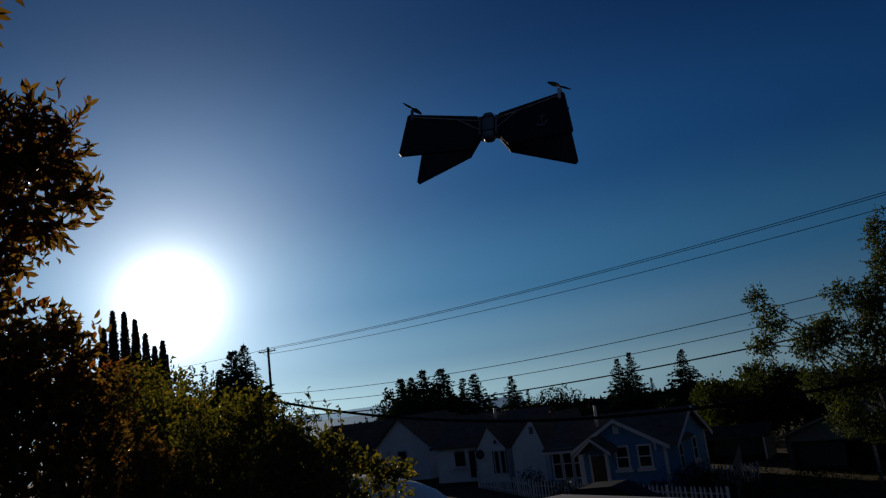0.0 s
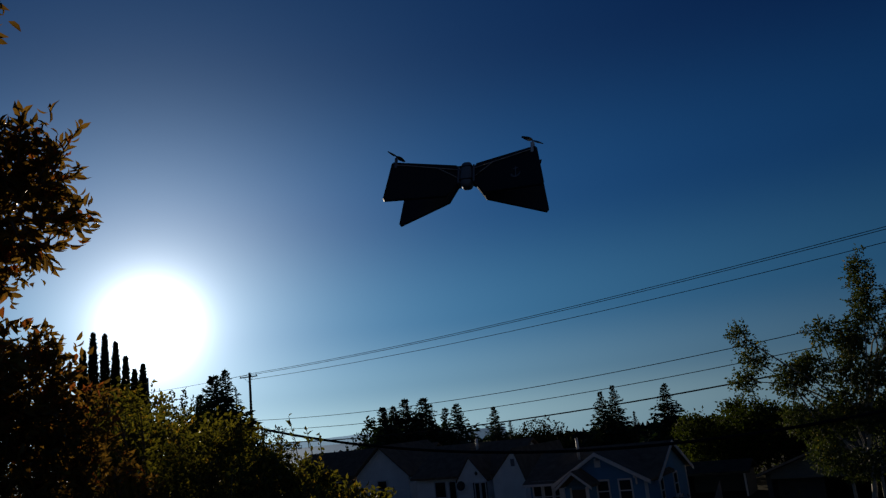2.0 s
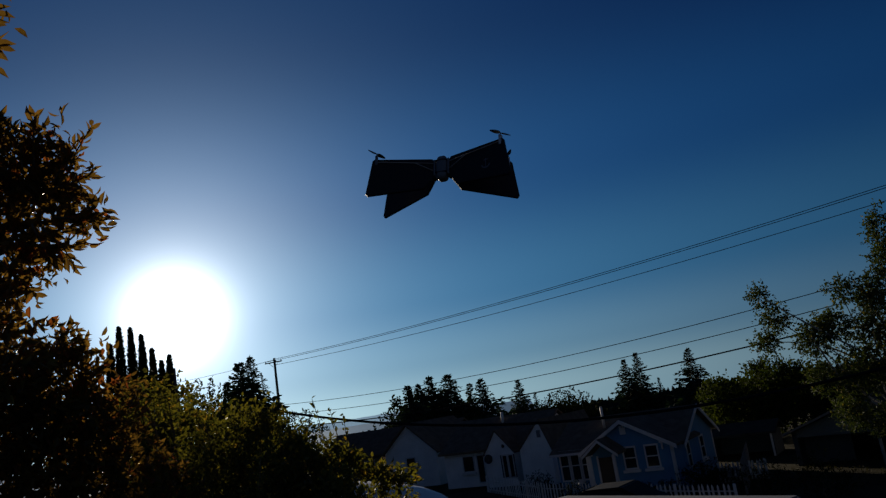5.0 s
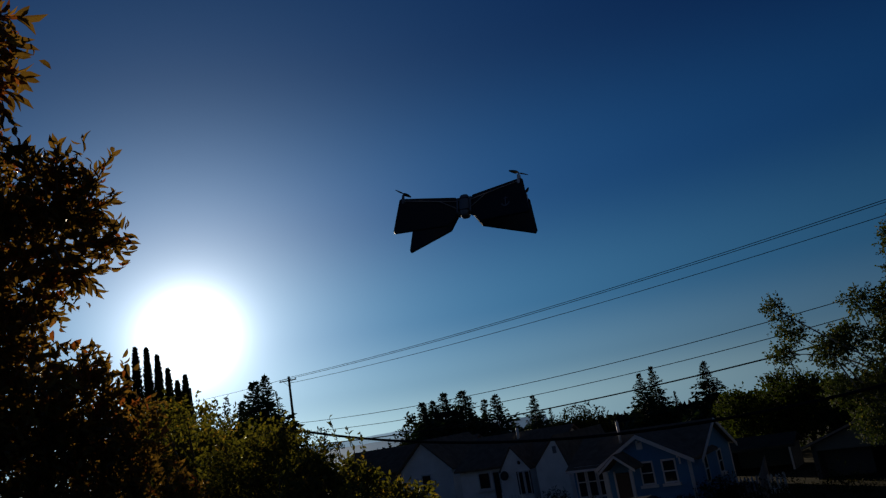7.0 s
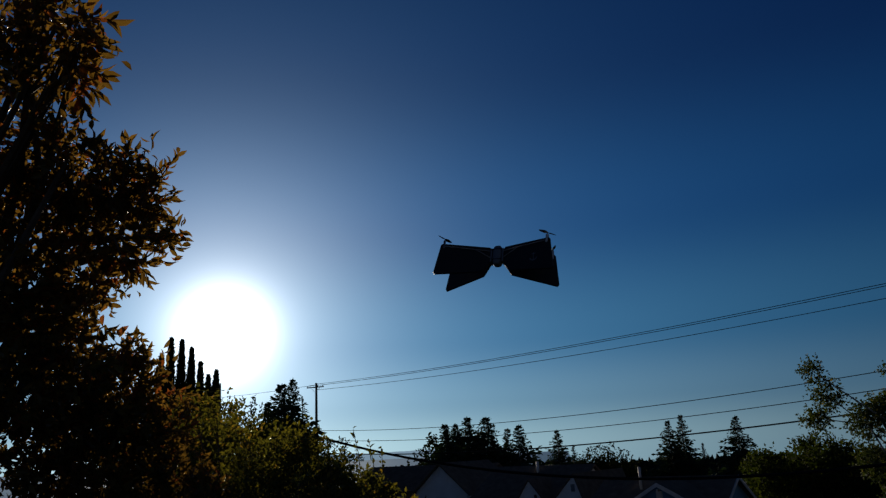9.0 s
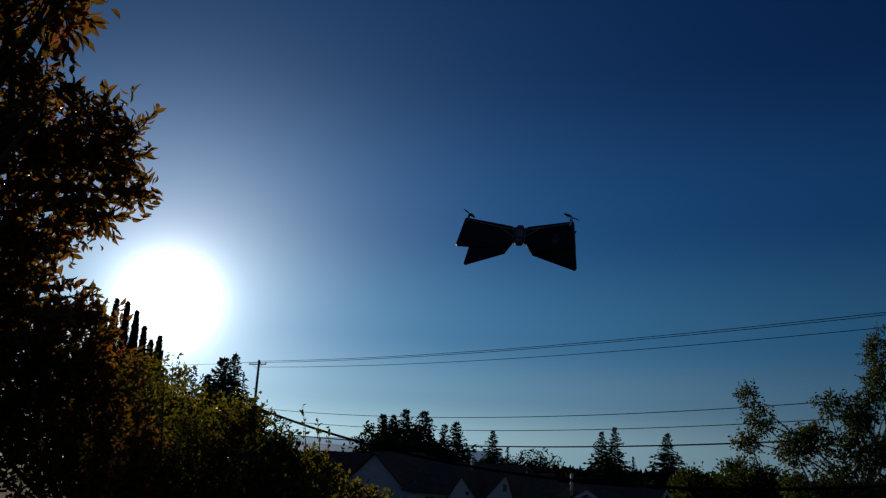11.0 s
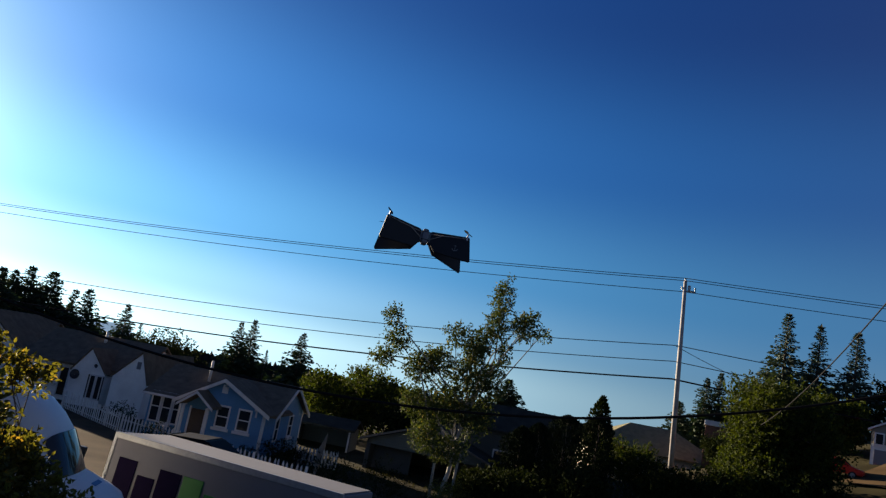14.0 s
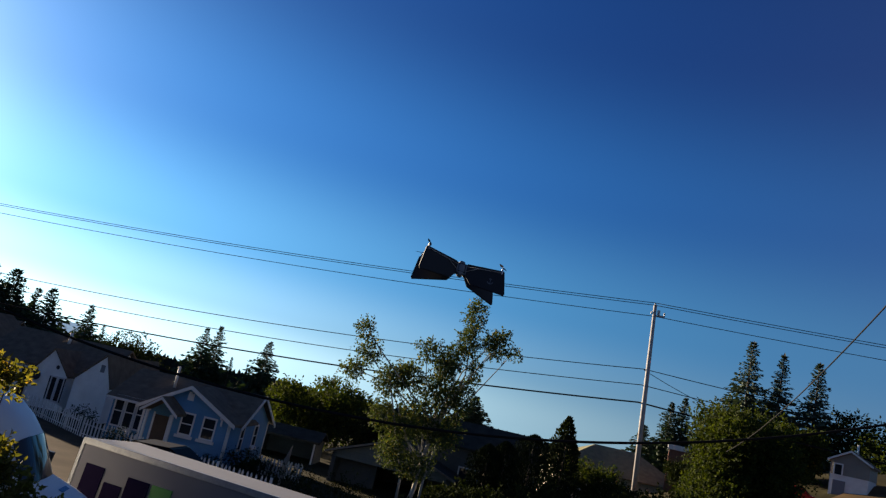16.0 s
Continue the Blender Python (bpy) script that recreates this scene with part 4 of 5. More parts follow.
def panel_van(m, label):
    """High-roofed van, nose towards +x."""
    t = thing("van", m, label, "van")
    line = [(2.3, 0.5), (2.42, 0.7), (2.42, 0.86), (2.37, 1.14), (2.24, 1.30), (1.95, 1.41), (1.42, 1.54), (1.2, 1.88), (0.97, 2.2), (0.7, 2.45), (0.4, 2.64),
            (0.0, 2.76), (-0.6, 2.84), (-1.5, 2.86), (-2.5, 2.84), (-2.8, 2.76), (-2.95, 2.58), (-3.02, 2.2), (-3.05, 0.5)]
    cols = [-1.0, -0.97, -0.88, -0.72, -0.5, -0.25, 0.0, 0.25, 0.5, 0.72, 0.88, 0.97, 1.0]
    bm = bmesh.new()
    grid = []
    for x, z in line:
        k = max(0.0, z - 1.1) / 1.7
        grid.append([bm.verts.new((x - 0.28 * abs(v) ** 3 * (x > 0) * (1 - 0.6 * k), v * (1 - 0.1 * k), z - (0.1 + 0.26 * k) * abs(v) ** 5 * (z > 0.6))) for v in cols])
    for a, b in zip(grid[:-1], grid[1:]):
        for c in range(len(cols) - 1):
            bm.faces.new((a[c], b[c], b[c + 1], a[c + 1])).smooth = True
    glass_bm = bmesh.new()
    rows = [[glass_bm.verts.new(v.co + Vector((0.016, 0, 0.012))) for v in q[2:11]] for q in grid[6:9]]
    for a, b in zip(rows[:-1], rows[1:]):
        for c in range(8):
            glass_bm.faces.new((a[c], a[c + 1], b[c + 1], b[c])).smooth = True
    bm.faces.new([q[0] for q in grid])
    bm.faces.new([q[-1] for q in grid][::-1])
    bm.faces.new([v for v in grid[0]] + [v for v in grid[-1]][::-1])
    bmesh.ops.recalc_face_normals(bm, faces=bm.faces[:])
    part("body", bm, M_VAN, t)
    boxed("bonnet_mark", (1.75, 1.84, -0.22, 0.22, 0, 0.012), M_BLUE, t, "small plain blue print block on the bonnet", m=pose(0, 0, 1.44) @ Matrix.Translation((1.79, 0, 0)) @ Matrix.Rotation(radians(14), 4, 'Y') @ Matrix.Translation((-1.79, 0, 0.012)))
    part("windscreen", glass_bm, M_GLASS, t)
    for y in (-1.012, 1.0):
        part("side_window", prism(bmesh.new(), [(0.2, 1.5), (1.2, 1.5), (0.72, 2.2), (0.2, 2.2)], y, y + 0.012), M_GLASS, t)
        part("mirror", box(bmesh.new(), 1.0, 1.15, y * 1.12 - 0.08, y * 1.12 + 0.08, 1.5, 1.8, bevel=0.02), M_BLACK, t)
        boxed("headlight", (2.24, 2.4, y * 0.75 - 0.15, y * 0.75 + 0.15, 0.85, 1.02), M_HEADLIGHT, t, bevel=0.02)
    boxed("bumper", (2.2, 2.48, -0.95, 0.95, 0.4, 0.68), M_BLACK, t, bevel=0.04)
    boxed("grille", (2.3, 2.44, -0.45, 0.45, 0.75, 0.95), M_BLACK, t, bevel=0.02)
    boxed("number_plate", (2.47, 2.49, -0.2, 0.2, 0.5, 0.62), M_TRIM, t)
    for x in (-1.9, 1.5):
        for y in (-0.88, 0.88):
            wheel(t, x, y, 0.36)
    return t


panel_van(pose(-1.62, 14.2, 4.16, 0, 7, -17) @ Matrix.Scale(0.9, 4), "white high-roofed van parked behind the shrub")


def car(m, paint, label):
    t = thing("car", m, label, "car", "parked cars")
    sec = [(-2.1, 0.35), (2.1, 0.35), (2.15, 0.7), (1.15, 0.92), (0.5, 1.38), (-0.9, 1.42), (-1.75, 1.0), (-2.15, 0.9)]
    bm = prism(bmesh.new(), sec, -0.85, 0.85)
    bmesh.ops.bevel(bm, geom=bm.edges[:], offset=0.07, segments=3, affect='EDGES')
    part("body", bm, paint, t)
    for y in (-0.862, 0.85):
        part("side_window", prism(bmesh.new(), [(-1.35, 0.98), (0.9, 0.98), (0.42, 1.3), (-0.85, 1.33)], y, y + 0.012), M_GLASS, t)
    part("windscreen", slab(bmesh.new(), (1.1, -0.7, 0.97), (1.1, 0.7, 0.97), (0.56, 0.62, 1.36), (0.56, -0.62, 1.36), -0.015), M_GLASS, t)
    for x in (-1.3, 1.35):
        for y in (-0.76, 0.76):
            wheel(t, x, y, 0.32, 0.32, 0.2)
    return t


car(pose(4.45, 31.8, ground_z(4.45, 31.8) + 0.08, 0, 0, 147) @ Matrix.Diagonal((1.1, 1.1, 1.25, 1)), M_DARKCAR, "tall dark car parked beside the picket fence")
RED = (39.7, 29.7, 6.8)
car(pose(RED[0], RED[1], ground_z(RED[0], RED[1]) + 0.02, 0, 0, -60) @ Matrix.Diagonal((0.7, 0.7, 0.75, 1)), M_RED, "bright red car parked on the hillside")


# ---- fences ----
def picket_mesh():
    bm = prism(bmesh.new(), [(-0.045, 0.08), (0.045, 0.08), (0.045, 0.92), (0, 1.02), (-0.045, 0.92)], -0.01, 0.01)
    me = bpy.data.meshes.new("picket")
    bm.to_mesh(me)
    bm.free()
    me.materials.append(M_PICKET)
    return me


def picket_fence(a, b, label, step=0.26, high=1.0):
    a, b = Vector(a), Vector(b)
    n = int((b - a).length / step)
    turn = math.degrees(math.atan2(b.y - a.y, b.x - a.x))
    f = thing("picket_fence", pose(0, 0, 0), label, "fence", "fences")
    rng = random.Random(4)
    pts = [a.lerp(b, i / n) for i in range(n + 1)]
    for h in (0.3, 0.75):
        line = [(p.x, p.y, ground_z(p.x, p.y) + h * high) for p in pts[::6]]
        tube("rail", line, [0.035] * len(line), M_PICKET, f, 4)
    for p in pts[::12]:
        z = ground_z(p.x, p.y)
        boxed("post", (p.x - 0.05, p.x + 0.05, p.y - 0.05, p.y + 0.05, z, z + 1.02 * high), M_PICKET, f, bevel=0.008)
    me = picket_mesh()
    for i, p in enumerate(pts):
        ob = new("picket", me)
        ob.parent = f
        ob.matrix_basis = pose(p.x, p.y, ground_z(p.x, p.y) + rng.uniform(-0.02, 0.02), rng.uniform(-2, 2), rng.uniform(-2, 2), turn) @ Matrix.Diagonal((1.15, 1, high, 1)) @ pose(0, -0.04, 0)
    return f


picket_fence((-0.22, 50.64), (2.66, 42.83), "white picket fence along the front gardens", high=1.15)
picket_fence((2.66, 42.83), (9.57, 32.22), "white picket fence before the blue cottage", high=1.1)
picket_fence((11.46, 40.51), (13.54, 39.82), "low white picket fence beside the blue cottage", 0.18)


def board_fence(a, b, label, high=1.5):
    a, b = Vector(a), Vector(b)
    n = int((b - a).length / 0.16)
    turn = math.degrees(math.atan2(b.y - a.y, b.x - a.x))
    f = thing("board_fence", pose(0, 0, 0), label, "fence", "fences")
    bm = box(bmesh.new(), -0.07, 0.07, -0.012, 0.012, 0.0, 1.0)
    me = bpy.data.meshes.new("board")
    bm.to_mesh(me)
    bm.free()
    me.materials.append(M_OLDWOOD)
    rng = random.Random(9)
    for i in range(n + 1):
        p = a.lerp(b, i / n)
        ob = new("board", me)
        ob.parent = f
        ob.matrix_basis = pose(p.x, p.y, ground_z(p.x, p.y), 0, 0, turn) @ Matrix.Diagonal((1, 1, high + rng.uniform(-0.05, 0.05), 1))
    return f


board_fence((11.0, 35.5), (14.2, 44.0), "weathered grey board fence beside the garage")


# ---- hovering toy drone ----
def wing_outline():
    return [(0.014, 0.010), (0.022, 0.0205), (0.148, 0.020), (0.152, 0.016), (0.164, -0.066), (0.160, -0.072), (0.040, -0.054), (0.017, -0.022)]


def toy_drone():
    d = thing("toy_drone", pose(*(0.02, 1.70, 8.48), -16.54, 3.81, -13.5), "black foam toy drone with four bow-tie wings hovering in mid-air", "toy drone")
    bm = bmesh.new()
    bmesh.ops.create_uvsphere(bm, u_segments=20, v_segments=14, radius=1.0)
    for v in bm.verts:
        q = [math.copysign(abs(c) ** 0.55, c) for c in v.co]
        v.co = Vector((q[0] * 0.0125, q[1] * 0.015, q[2] * 0.029 - 0.003))
    body = part("fuselage", bm, M_DRONEGREY, d, "dark grey plastic fuselage", smooth=True)
    for x in (-0.0155, 0.0155):
        boxed("side_plate", (x - 0.002, x + 0.002, -0.012, 0.012, -0.024, 0.016), M_DRONEGREY, d, bevel=0.001)
    for z in (-0.018, 0.012):
        boxed("trim_ring", (-0.0130, 0.0130, -0.0155, 0.0155, z - 0.0012, z + 0.0012), M_BLACK, body, bevel=0.001)
    for sx in (-1, 1):
        for sy, a in ((-1, 0.287), (1, 0.349)):
            c, s = math.cos(a), math.sin(a) * sy
            m = Matrix(((sx * c, -s * sx, 0, 0), (s, c, 0, 0), (0, 0, 1, 0), (0, 0, 0, 1)))
            bm = prism(bmesh.new(), wing_outline(), -0.003, 0.003)
            bmesh.ops.bevel(bm, geom=[e for e in bm.edges if e.calc_face_angle(0) > 1.2], offset=0.0012, segments=2, affect='EDGES')
            bmesh.ops.transform(bm, matrix=m, verts=bm.verts[:])
            bmesh.ops.recalc_face_normals(bm, faces=bm.faces[:])
            wing = part("wing", bm, M_FOAM, d, "black foam wing panel")
            face = -0.0046 if sy < 0 else 0.0046
            for p, q in (((0.017, face, 0.008), (0.142, face, 0.012)), ((0.060, face, 0.0095), (0.018, face, -0.012))):
                tube("strut", [m @ Vector(p), m @ Vector(q)], [0.0011, 0.0011], M_ROD, wing, 6, "thin pale carbon strut")
            bm = box(bmesh.new(), 0.1405, 0.1465, -0.0045, 0.0045, 0.006, 0.030, bevel=0.0012)
            bmesh.ops.transform(bm, matrix=m, verts=bm.verts[:])
            pod = part("motor", bm, M_DRONEGREY if sx < 0 else M_DRONEWHITE, d, "small motor pod on the wing tip")
            tube("shaft", [m @ Vector((0.1435, 0, 0.029)), m @ Vector((0.1435, 0, 0.036))], [0.0012, 0.0012], M_STEEL, pod, 6)
            bm = bmesh.new()
            for k in (-1, 1):
                for j in range(6):
                    r0, r1 = 0.024 * j / 6, 0.024 * (j + 1) / 6
                    w0, w1 = [0.0014 + 0.0028 * math.sin(math.pi * min(1, r / 0.024) ** 0.7) for r in (r0, r1)]
                    quad = [bm.verts.new((k * r, y, 0.0355 + y * 0.35 * k)) for r, y in ((r0, -w0), (r1, -w1), (r1, w1), (r0, w0))]
                    bm.faces.new(quad)
            bmesh.ops.remove_doubles(bm, verts=bm.verts[:], dist=1e-5)
            bmesh.ops.solidify(bm, geom=bm.faces[:], thickness=0.0006)
            bmesh.ops.transform(bm, matrix=m @ Matrix.Translation((0.1435, 0, 0)) @ Matrix.Rotation(radians(25 + 50 * sx + 20 * sy), 4, 'Z'), verts=bm.verts[:])
            part("propeller", bm, M_BLACK, d, "two-bladed black propeller at rest")
    # pale plain mark on one front wing
    a = 0.287
    m = Matrix(((math.cos(a), math.sin(a), 0, 0), (-math.sin(a), math.cos(a), 0, 0), (0, 0, 1, 0), (0, 0, 0, 1)))
    bm = bmesh.new()
    box(bm, 0.1072, 0.1088, -0.0036, -0.0031, -0.038, -0.016)
    box(bm, 0.1025, 0.1135, -0.0036, -0.0031, -0.0205, -0.0190)
    for k in range(8):
        t = radians(200 + 20 * k)
        c = (0.108 + 0.0095 * math.cos(t), -0.029 + 0.0095 * math.sin(t))
        box(bm, c[0] - 0.0015, c[0] + 0.0015, -0.0036, -0.0031, c[1] - 0.0015, c[1] + 0.0015)
    bmesh.ops.transform(bm, matrix=m, verts=bm.verts[:])
    part("wing_mark", bm, M_DRONEGREY, d, "small grey plain mark")
    return d


toy_drone()


# ---- trees and shrubs ----
def rel(blobs, where):
    return [((c[0] - where[0], c[1] - where[1], c[2] - where[2]), r) for c, r in blobs]


# near fruit tree: big glossy leaves in rosettes
W = (-7.2, 9.0, ground_z(-7.2, 9.0))
FRUIT = [((-4.29, 8.02, 11.16), 0.40), ((-4.59, 8.00, 10.69), 0.46), ((-4.15, 7.95, 10.43), 0.33), ((-4.83, 7.99, 11.22), 0.44), ((-5.39, 7.92, 10.95), 0.66),
         ((-4.68, 7.94, 10.07), 0.35), ((-4.96, 7.91, 9.68), 0.41), ((-4.04, 8.01, 11.25), 0.18), ((-3.98, 8.04, 10.56), 0.16), ((-5.39, 7.77, 10.06), 0.55),
         ((-4.64, 6.26, 12.34), 0.36), ((-5.00, 6.14, 12.00), 0.46), ((-4.42, 6.27, 12.57), 0.28), ((-5.32, 6.04, 13.06), 0.66), ((-6.02, 7.76, 11.60), 0.99),
         ((-4.58, 7.11, 11.23), 0.33), ((-4.17, 6.40, 12.00), 0.20), ((-4.24, 6.18, 12.25), 0.26), ((-4.33, 6.38, 11.85), 0.22), ((-4.05, 6.34, 12.24), 0.18), ((-4.50, 6.21, 11.96), 0.32), ((-5.06, 7.99, 9.35), 0.46), ((-5.53, 7.83, 9.05), 0.66)]
leafy("fruit_tree", W, (0.8, -0.4, 5.2), 0.18, rel(FRUIT, W), 9500, 0.15, L_FRUIT, M_BARK, "leafy fruit tree with large glossy dark leaves", seed=3, width=0.42, detailed=True, clump=7, spread=0.9)
W = (-5.2, 10.6, ground_z(-5.2, 10.6))
LOW = [((-5.23, 9.79, 8.99), 0.56), ((-5.49, 9.49, 8.60), 0.75), ((-5.06, 10.02, 9.27), 0.28), ((-5.01, 10.18, 8.40), 0.50), ((-5.40, 9.69, 7.78), 0.88), ((-6.09, 9.26, 8.27), 0.88),
       ((-4.79, 10.29, 7.66), 0.56), ((-4.89, 10.24, 8.60), 0.38), ((-5.17, 9.82, 9.48), 0.22), ((-5.93, 9.21, 8.97), 0.62), ((-4.47, 10.71, 7.30), 0.50)]
leafy("fruit_tree", W, (0.3, 0.1, 1.6), 0.1, rel(LOW, W), 9500, 0.135, L_FRUIT, M_BARK, "lower bushy fruit tree with brownish leaves tinted for sun flare", seed=5, width=0.42, detailed=True, clump=6)

def sprig(parent, tip, foot, leaves, size, seed):
    """A twig with leaves set round it, pointing outwards."""
    rng = np.random.default_rng(seed)
    o = np.array(parent.matrix_basis.translation)
    a, b = np.array(foot) - o, np.array(tip) - o
    tube("twig", [tuple(a), tuple((a + b) / 2 + rng.normal(size=3) * 0.02), tuple(b)], [0.012, 0.008, 0.004], M_BARK, parent, 5)
    q = np.linspace(0.2, 1, leaves)[:, None]
    base = a + (b - a) * q
    along = unit((b - a)[None])
    t = np.arange(leaves) * 2.4
    s1 = unit(np.cross(along, np.array([[0.3, 1, 0.2]])))
    s2 = np.cross(along, s1)
    way = along * (0.5 + q) + (s1 * np.cos(t)[:, None] + s2 * np.sin(t)[:, None]) * 0.9
    leaf_mesh("sprig_leaves", base, way, size, 0.4, rng, L_FRUIT, parent, detailed=True)


fruit = [o for o in bpy.data.objects if o.name.startswith("fruit_tree")]
TIPS = (((-3.71, 7.89, 11.53), (-3.94, 7.78, 11.02)), ((-4.20, 7.64, 11.63), (-4.22, 7.63, 11.06)), ((-4.56, 7.58, 11.56), (-4.47, 7.64, 11.03)), ((-3.75, 7.88, 10.97), (-4.08, 7.71, 10.82)),
        ((-3.68, 7.90, 10.46), (-4.08, 7.71, 10.51)), ((-3.93, 7.79, 9.99), (-4.17, 7.66, 10.38)), ((-4.08, 7.71, 10.02), (-4.26, 7.61, 10.44)), 
        ((-3.84, 7.83, 11.38), (-4.08, 7.71, 10.88)), ((-4.37, 7.54, 11.52), (-4.31, 7.58, 10.99)), ((-4.33, 7.72, 9.74), (-4.58, 7.57, 10.10)))
for k, (tip, foot) in enumerate(TIPS):
    sprig(fruit[0], tip, foot, 14, 0.155, 300 + k)
CORNER = (((-3.88, 6.52, 11.83), (-4.17, 6.37, 11.99)), ((-3.85, 6.38, 12.09), (-4.15, 6.27, 12.17)), ((-4.09, 6.57, 11.51), (-4.15, 6.41, 11.95)),
          ((-3.75, 6.28, 12.33), (-4.08, 6.16, 12.39)), ((-4.14, 6.50, 11.58), (-4.23, 6.37, 11.94)), ((-4.01, 6.53, 11.68), (-4.19, 6.39, 11.95)))
for k, (tip, foot) in enumerate(CORNER):
    sprig(fruit[0], tip, foot, 11, 0.21, 360 + k)
LOWTIPS = (((-5.06, 9.60, 9.59), (-5.22, 9.51, 8.99)), ((-4.94, 9.81, 9.42), (-5.11, 9.57, 8.92)), ((-5.22, 9.51, 9.49), (-5.32, 9.45, 8.93)), ((-4.85, 9.85, 9.05), (-5.10, 9.58, 8.71)))
for k, (tip, foot) in enumerate(LOWTIPS):
    sprig(fruit[1], tip, foot, 12, 0.145, 330 + k)

# yellow-leaved shrub on the bank
W = (-1.20, 10.57, ground_z(-1.20, 10.57))
YEL = [((-2.31, 10.30, 7.57), 0.20), ((-2.05, 10.32, 7.23), 0.27), ((-2.21, 10.31, 6.92), 0.38), ((-1.81, 10.34, 6.78), 0.28), ((-1.54, 10.36, 6.40), 0.28), ((-1.94, 10.33, 6.28), 0.42), ((-1.21, 10.37, 6.09), 0.30), ((-1.47, 10.36, 5.85), 0.42), ((-0.81, 10.37, 5.78), 0.28), ((-2.07, 10.32, 5.86), 0.50), ((-1.08, 10.37, 5.54), 0.50), ((-0.53, 10.36, 5.46), 0.35), ((-2.63, 10.25, 6.99), 0.50), ((-2.47, 10.72, 7.72), 0.2), ((-1.84, 10.85, 7.30), 0.22), ((-1.52, 10.89, 7.11), 0.22), ((-2.06, 10.81, 7.39), 0.34), ((-2.64, 10.68, 7.52), 0.34), ((-1.22, 10.93, 7.02), 0.2),
       ((-1.67, 9.55, 6.72), 0.24), ((-1.89, 9.57, 7.14), 0.22), ((-1.83, 9.50, 6.45), 0.36), ((-1.42, 9.43, 5.95), 0.32)]
leafy("shrub", W, (0, 0, 0.9), 0.05, rel(YEL, W), 15000, 0.09, L_SHRUB, M_BARK, "yellow-green leafy shrub with thin upright shoots", "shrub", seed=7, width=0.5, clump=5, detailed=True)


def shoot(tip, length, seed, label="thin leafy shoot rising from the shrub"):
    rng = np.random.default_rng(seed)
    tip = np.array(tip)
    foot = tip - np.array([rng.normal() * 0.08, rng.normal() * 0.08, length])
    ob = thing("shrub_shoot", pose(*foot), label, "shoot", "shrub shoots")
    top = tip - foot
    tube("stem", [(0, 0, 0), tuple(top * 0.5 + np.array([0.02, 0, 0])), tuple(top)], [0.008, 0.006, 0.003], M_BARK, ob, 5)
    q = np.linspace(0.15, 1, 18)[:, None]
    base = top * q
    way = unit(rng.normal(size=(18, 3)) + np.array([0, 0, 0.3]))
    leaf_mesh("foliage", base, way, 0.085, 0.5, rng, L_SHRUB, ob, detailed=True)


for k, tip in enumerate(((-2.32, 11.12, 8.36), (-2.10, 11.16, 8.21), (-1.92, 11.20, 8.10), (-2.81, 11.01, 7.91), (-2.58, 9.20, 7.82), (-2.49, 11.08, 8.10))):
    shoot(tip, 0.7, 40 + k)

# middle shrubs and small trees towards the sun
MID = ((((-3.43, 11.87, 7.62), 0.7), ((-3.75, 11.78, 7.34), 0.9), ((-3.22, 11.93, 7.19), 0.7), ((-4.27, 11.59, 7.26), 0.9), ((-3.54, 12.05, 8.08), 0.35), ((-4.77, 12.09, 8.68), 0.38), ((-4.39, 12.24, 8.31), 0.33), ((-3.93, 12.39, 7.97), 0.33), ((-3.29, 12.27, 8.05), 0.3), ((-3.41, 12.23, 8.29), 0.24), ((-5.08, 11.97, 8.73), 0.42), ((-3.58, 12.50, 8.09), 0.3)),
       (((-7.02, 19.11, 7.95), 1.2), ((-7.63, 18.87, 7.50), 1.6), ((-6.42, 19.32, 7.47), 1.2), ((-8.19, 18.63, 8.10), 1.3), ((-7.48, 18.93, 8.54), 0.7), ((-8.76, 18.37, 7.40), 1.6)))
for k, blobs in enumerate(MID):
    c = blobs[1][0]
    W = (c[0], c[1], ground_z(c[0], c[1]))
    leafy("shrub", W, (0, 0, 1.0), 0.08, rel(blobs, W), (8000, 10000)[k], (0.09, 0.13)[k], L_SHRUB, M_BARK,
          ("olive-green shrub glowing against the low sun", "dense tall shrub in front of the far trees")[k], "shrub", seed=11 + k)
FAR_LEFT = (((-17.53, 49.33, 10.27), 2.0, 2.6), ((-17.97, 47.04, 9.29), 2.2, 2.4), ((-17.17, 53.68, 9.10), 2.4, 2.2), ((-18.94, 44.49, 10.08), 2.4, 2.6), ((-16.67, 68.36, 8.33), 2.4, 2.0), ((-20.21, 41.71, 10.22), 2.6, 3.0))
for k, (c, r, h) in enumerate(FAR_LEFT):
    W = (c[0], c[1], ground_z(c[0], c[1]))
    H = c[2] - W[2]
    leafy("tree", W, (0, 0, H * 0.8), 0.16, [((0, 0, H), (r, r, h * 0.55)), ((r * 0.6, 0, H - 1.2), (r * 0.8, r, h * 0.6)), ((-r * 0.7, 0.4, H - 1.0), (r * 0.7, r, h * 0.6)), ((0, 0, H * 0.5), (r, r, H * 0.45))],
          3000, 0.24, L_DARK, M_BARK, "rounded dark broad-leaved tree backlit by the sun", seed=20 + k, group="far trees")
POPLARS = (((-19.14, 40.65, 14.12), 0.52), ((-18.85, 41.19, 15.11), 0.44), ((-18.53, 41.89, 15.11), 0.43), ((-17.68, 41.26, 14.49), 0.42), ((-17.45, 42.01, 13.73), 0.42), ((-17.26, 42.73, 13.04), 0.47), ((-16.48, 41.93, 13.20), 0.47))
for k, (c, w) in enumerate(POPLARS):
    g = ground_z(c[0], c[1])
    column_tree("poplar", (c[0], c[1], g), c[2] - g, w, 9500, 0.19, L_DARK, "slim upright poplar in a row against the sun", 50 + k, "poplars", 0.5)
c = (-15.95, 41.18, 12.14)
g = ground_z(c[0], c[1])
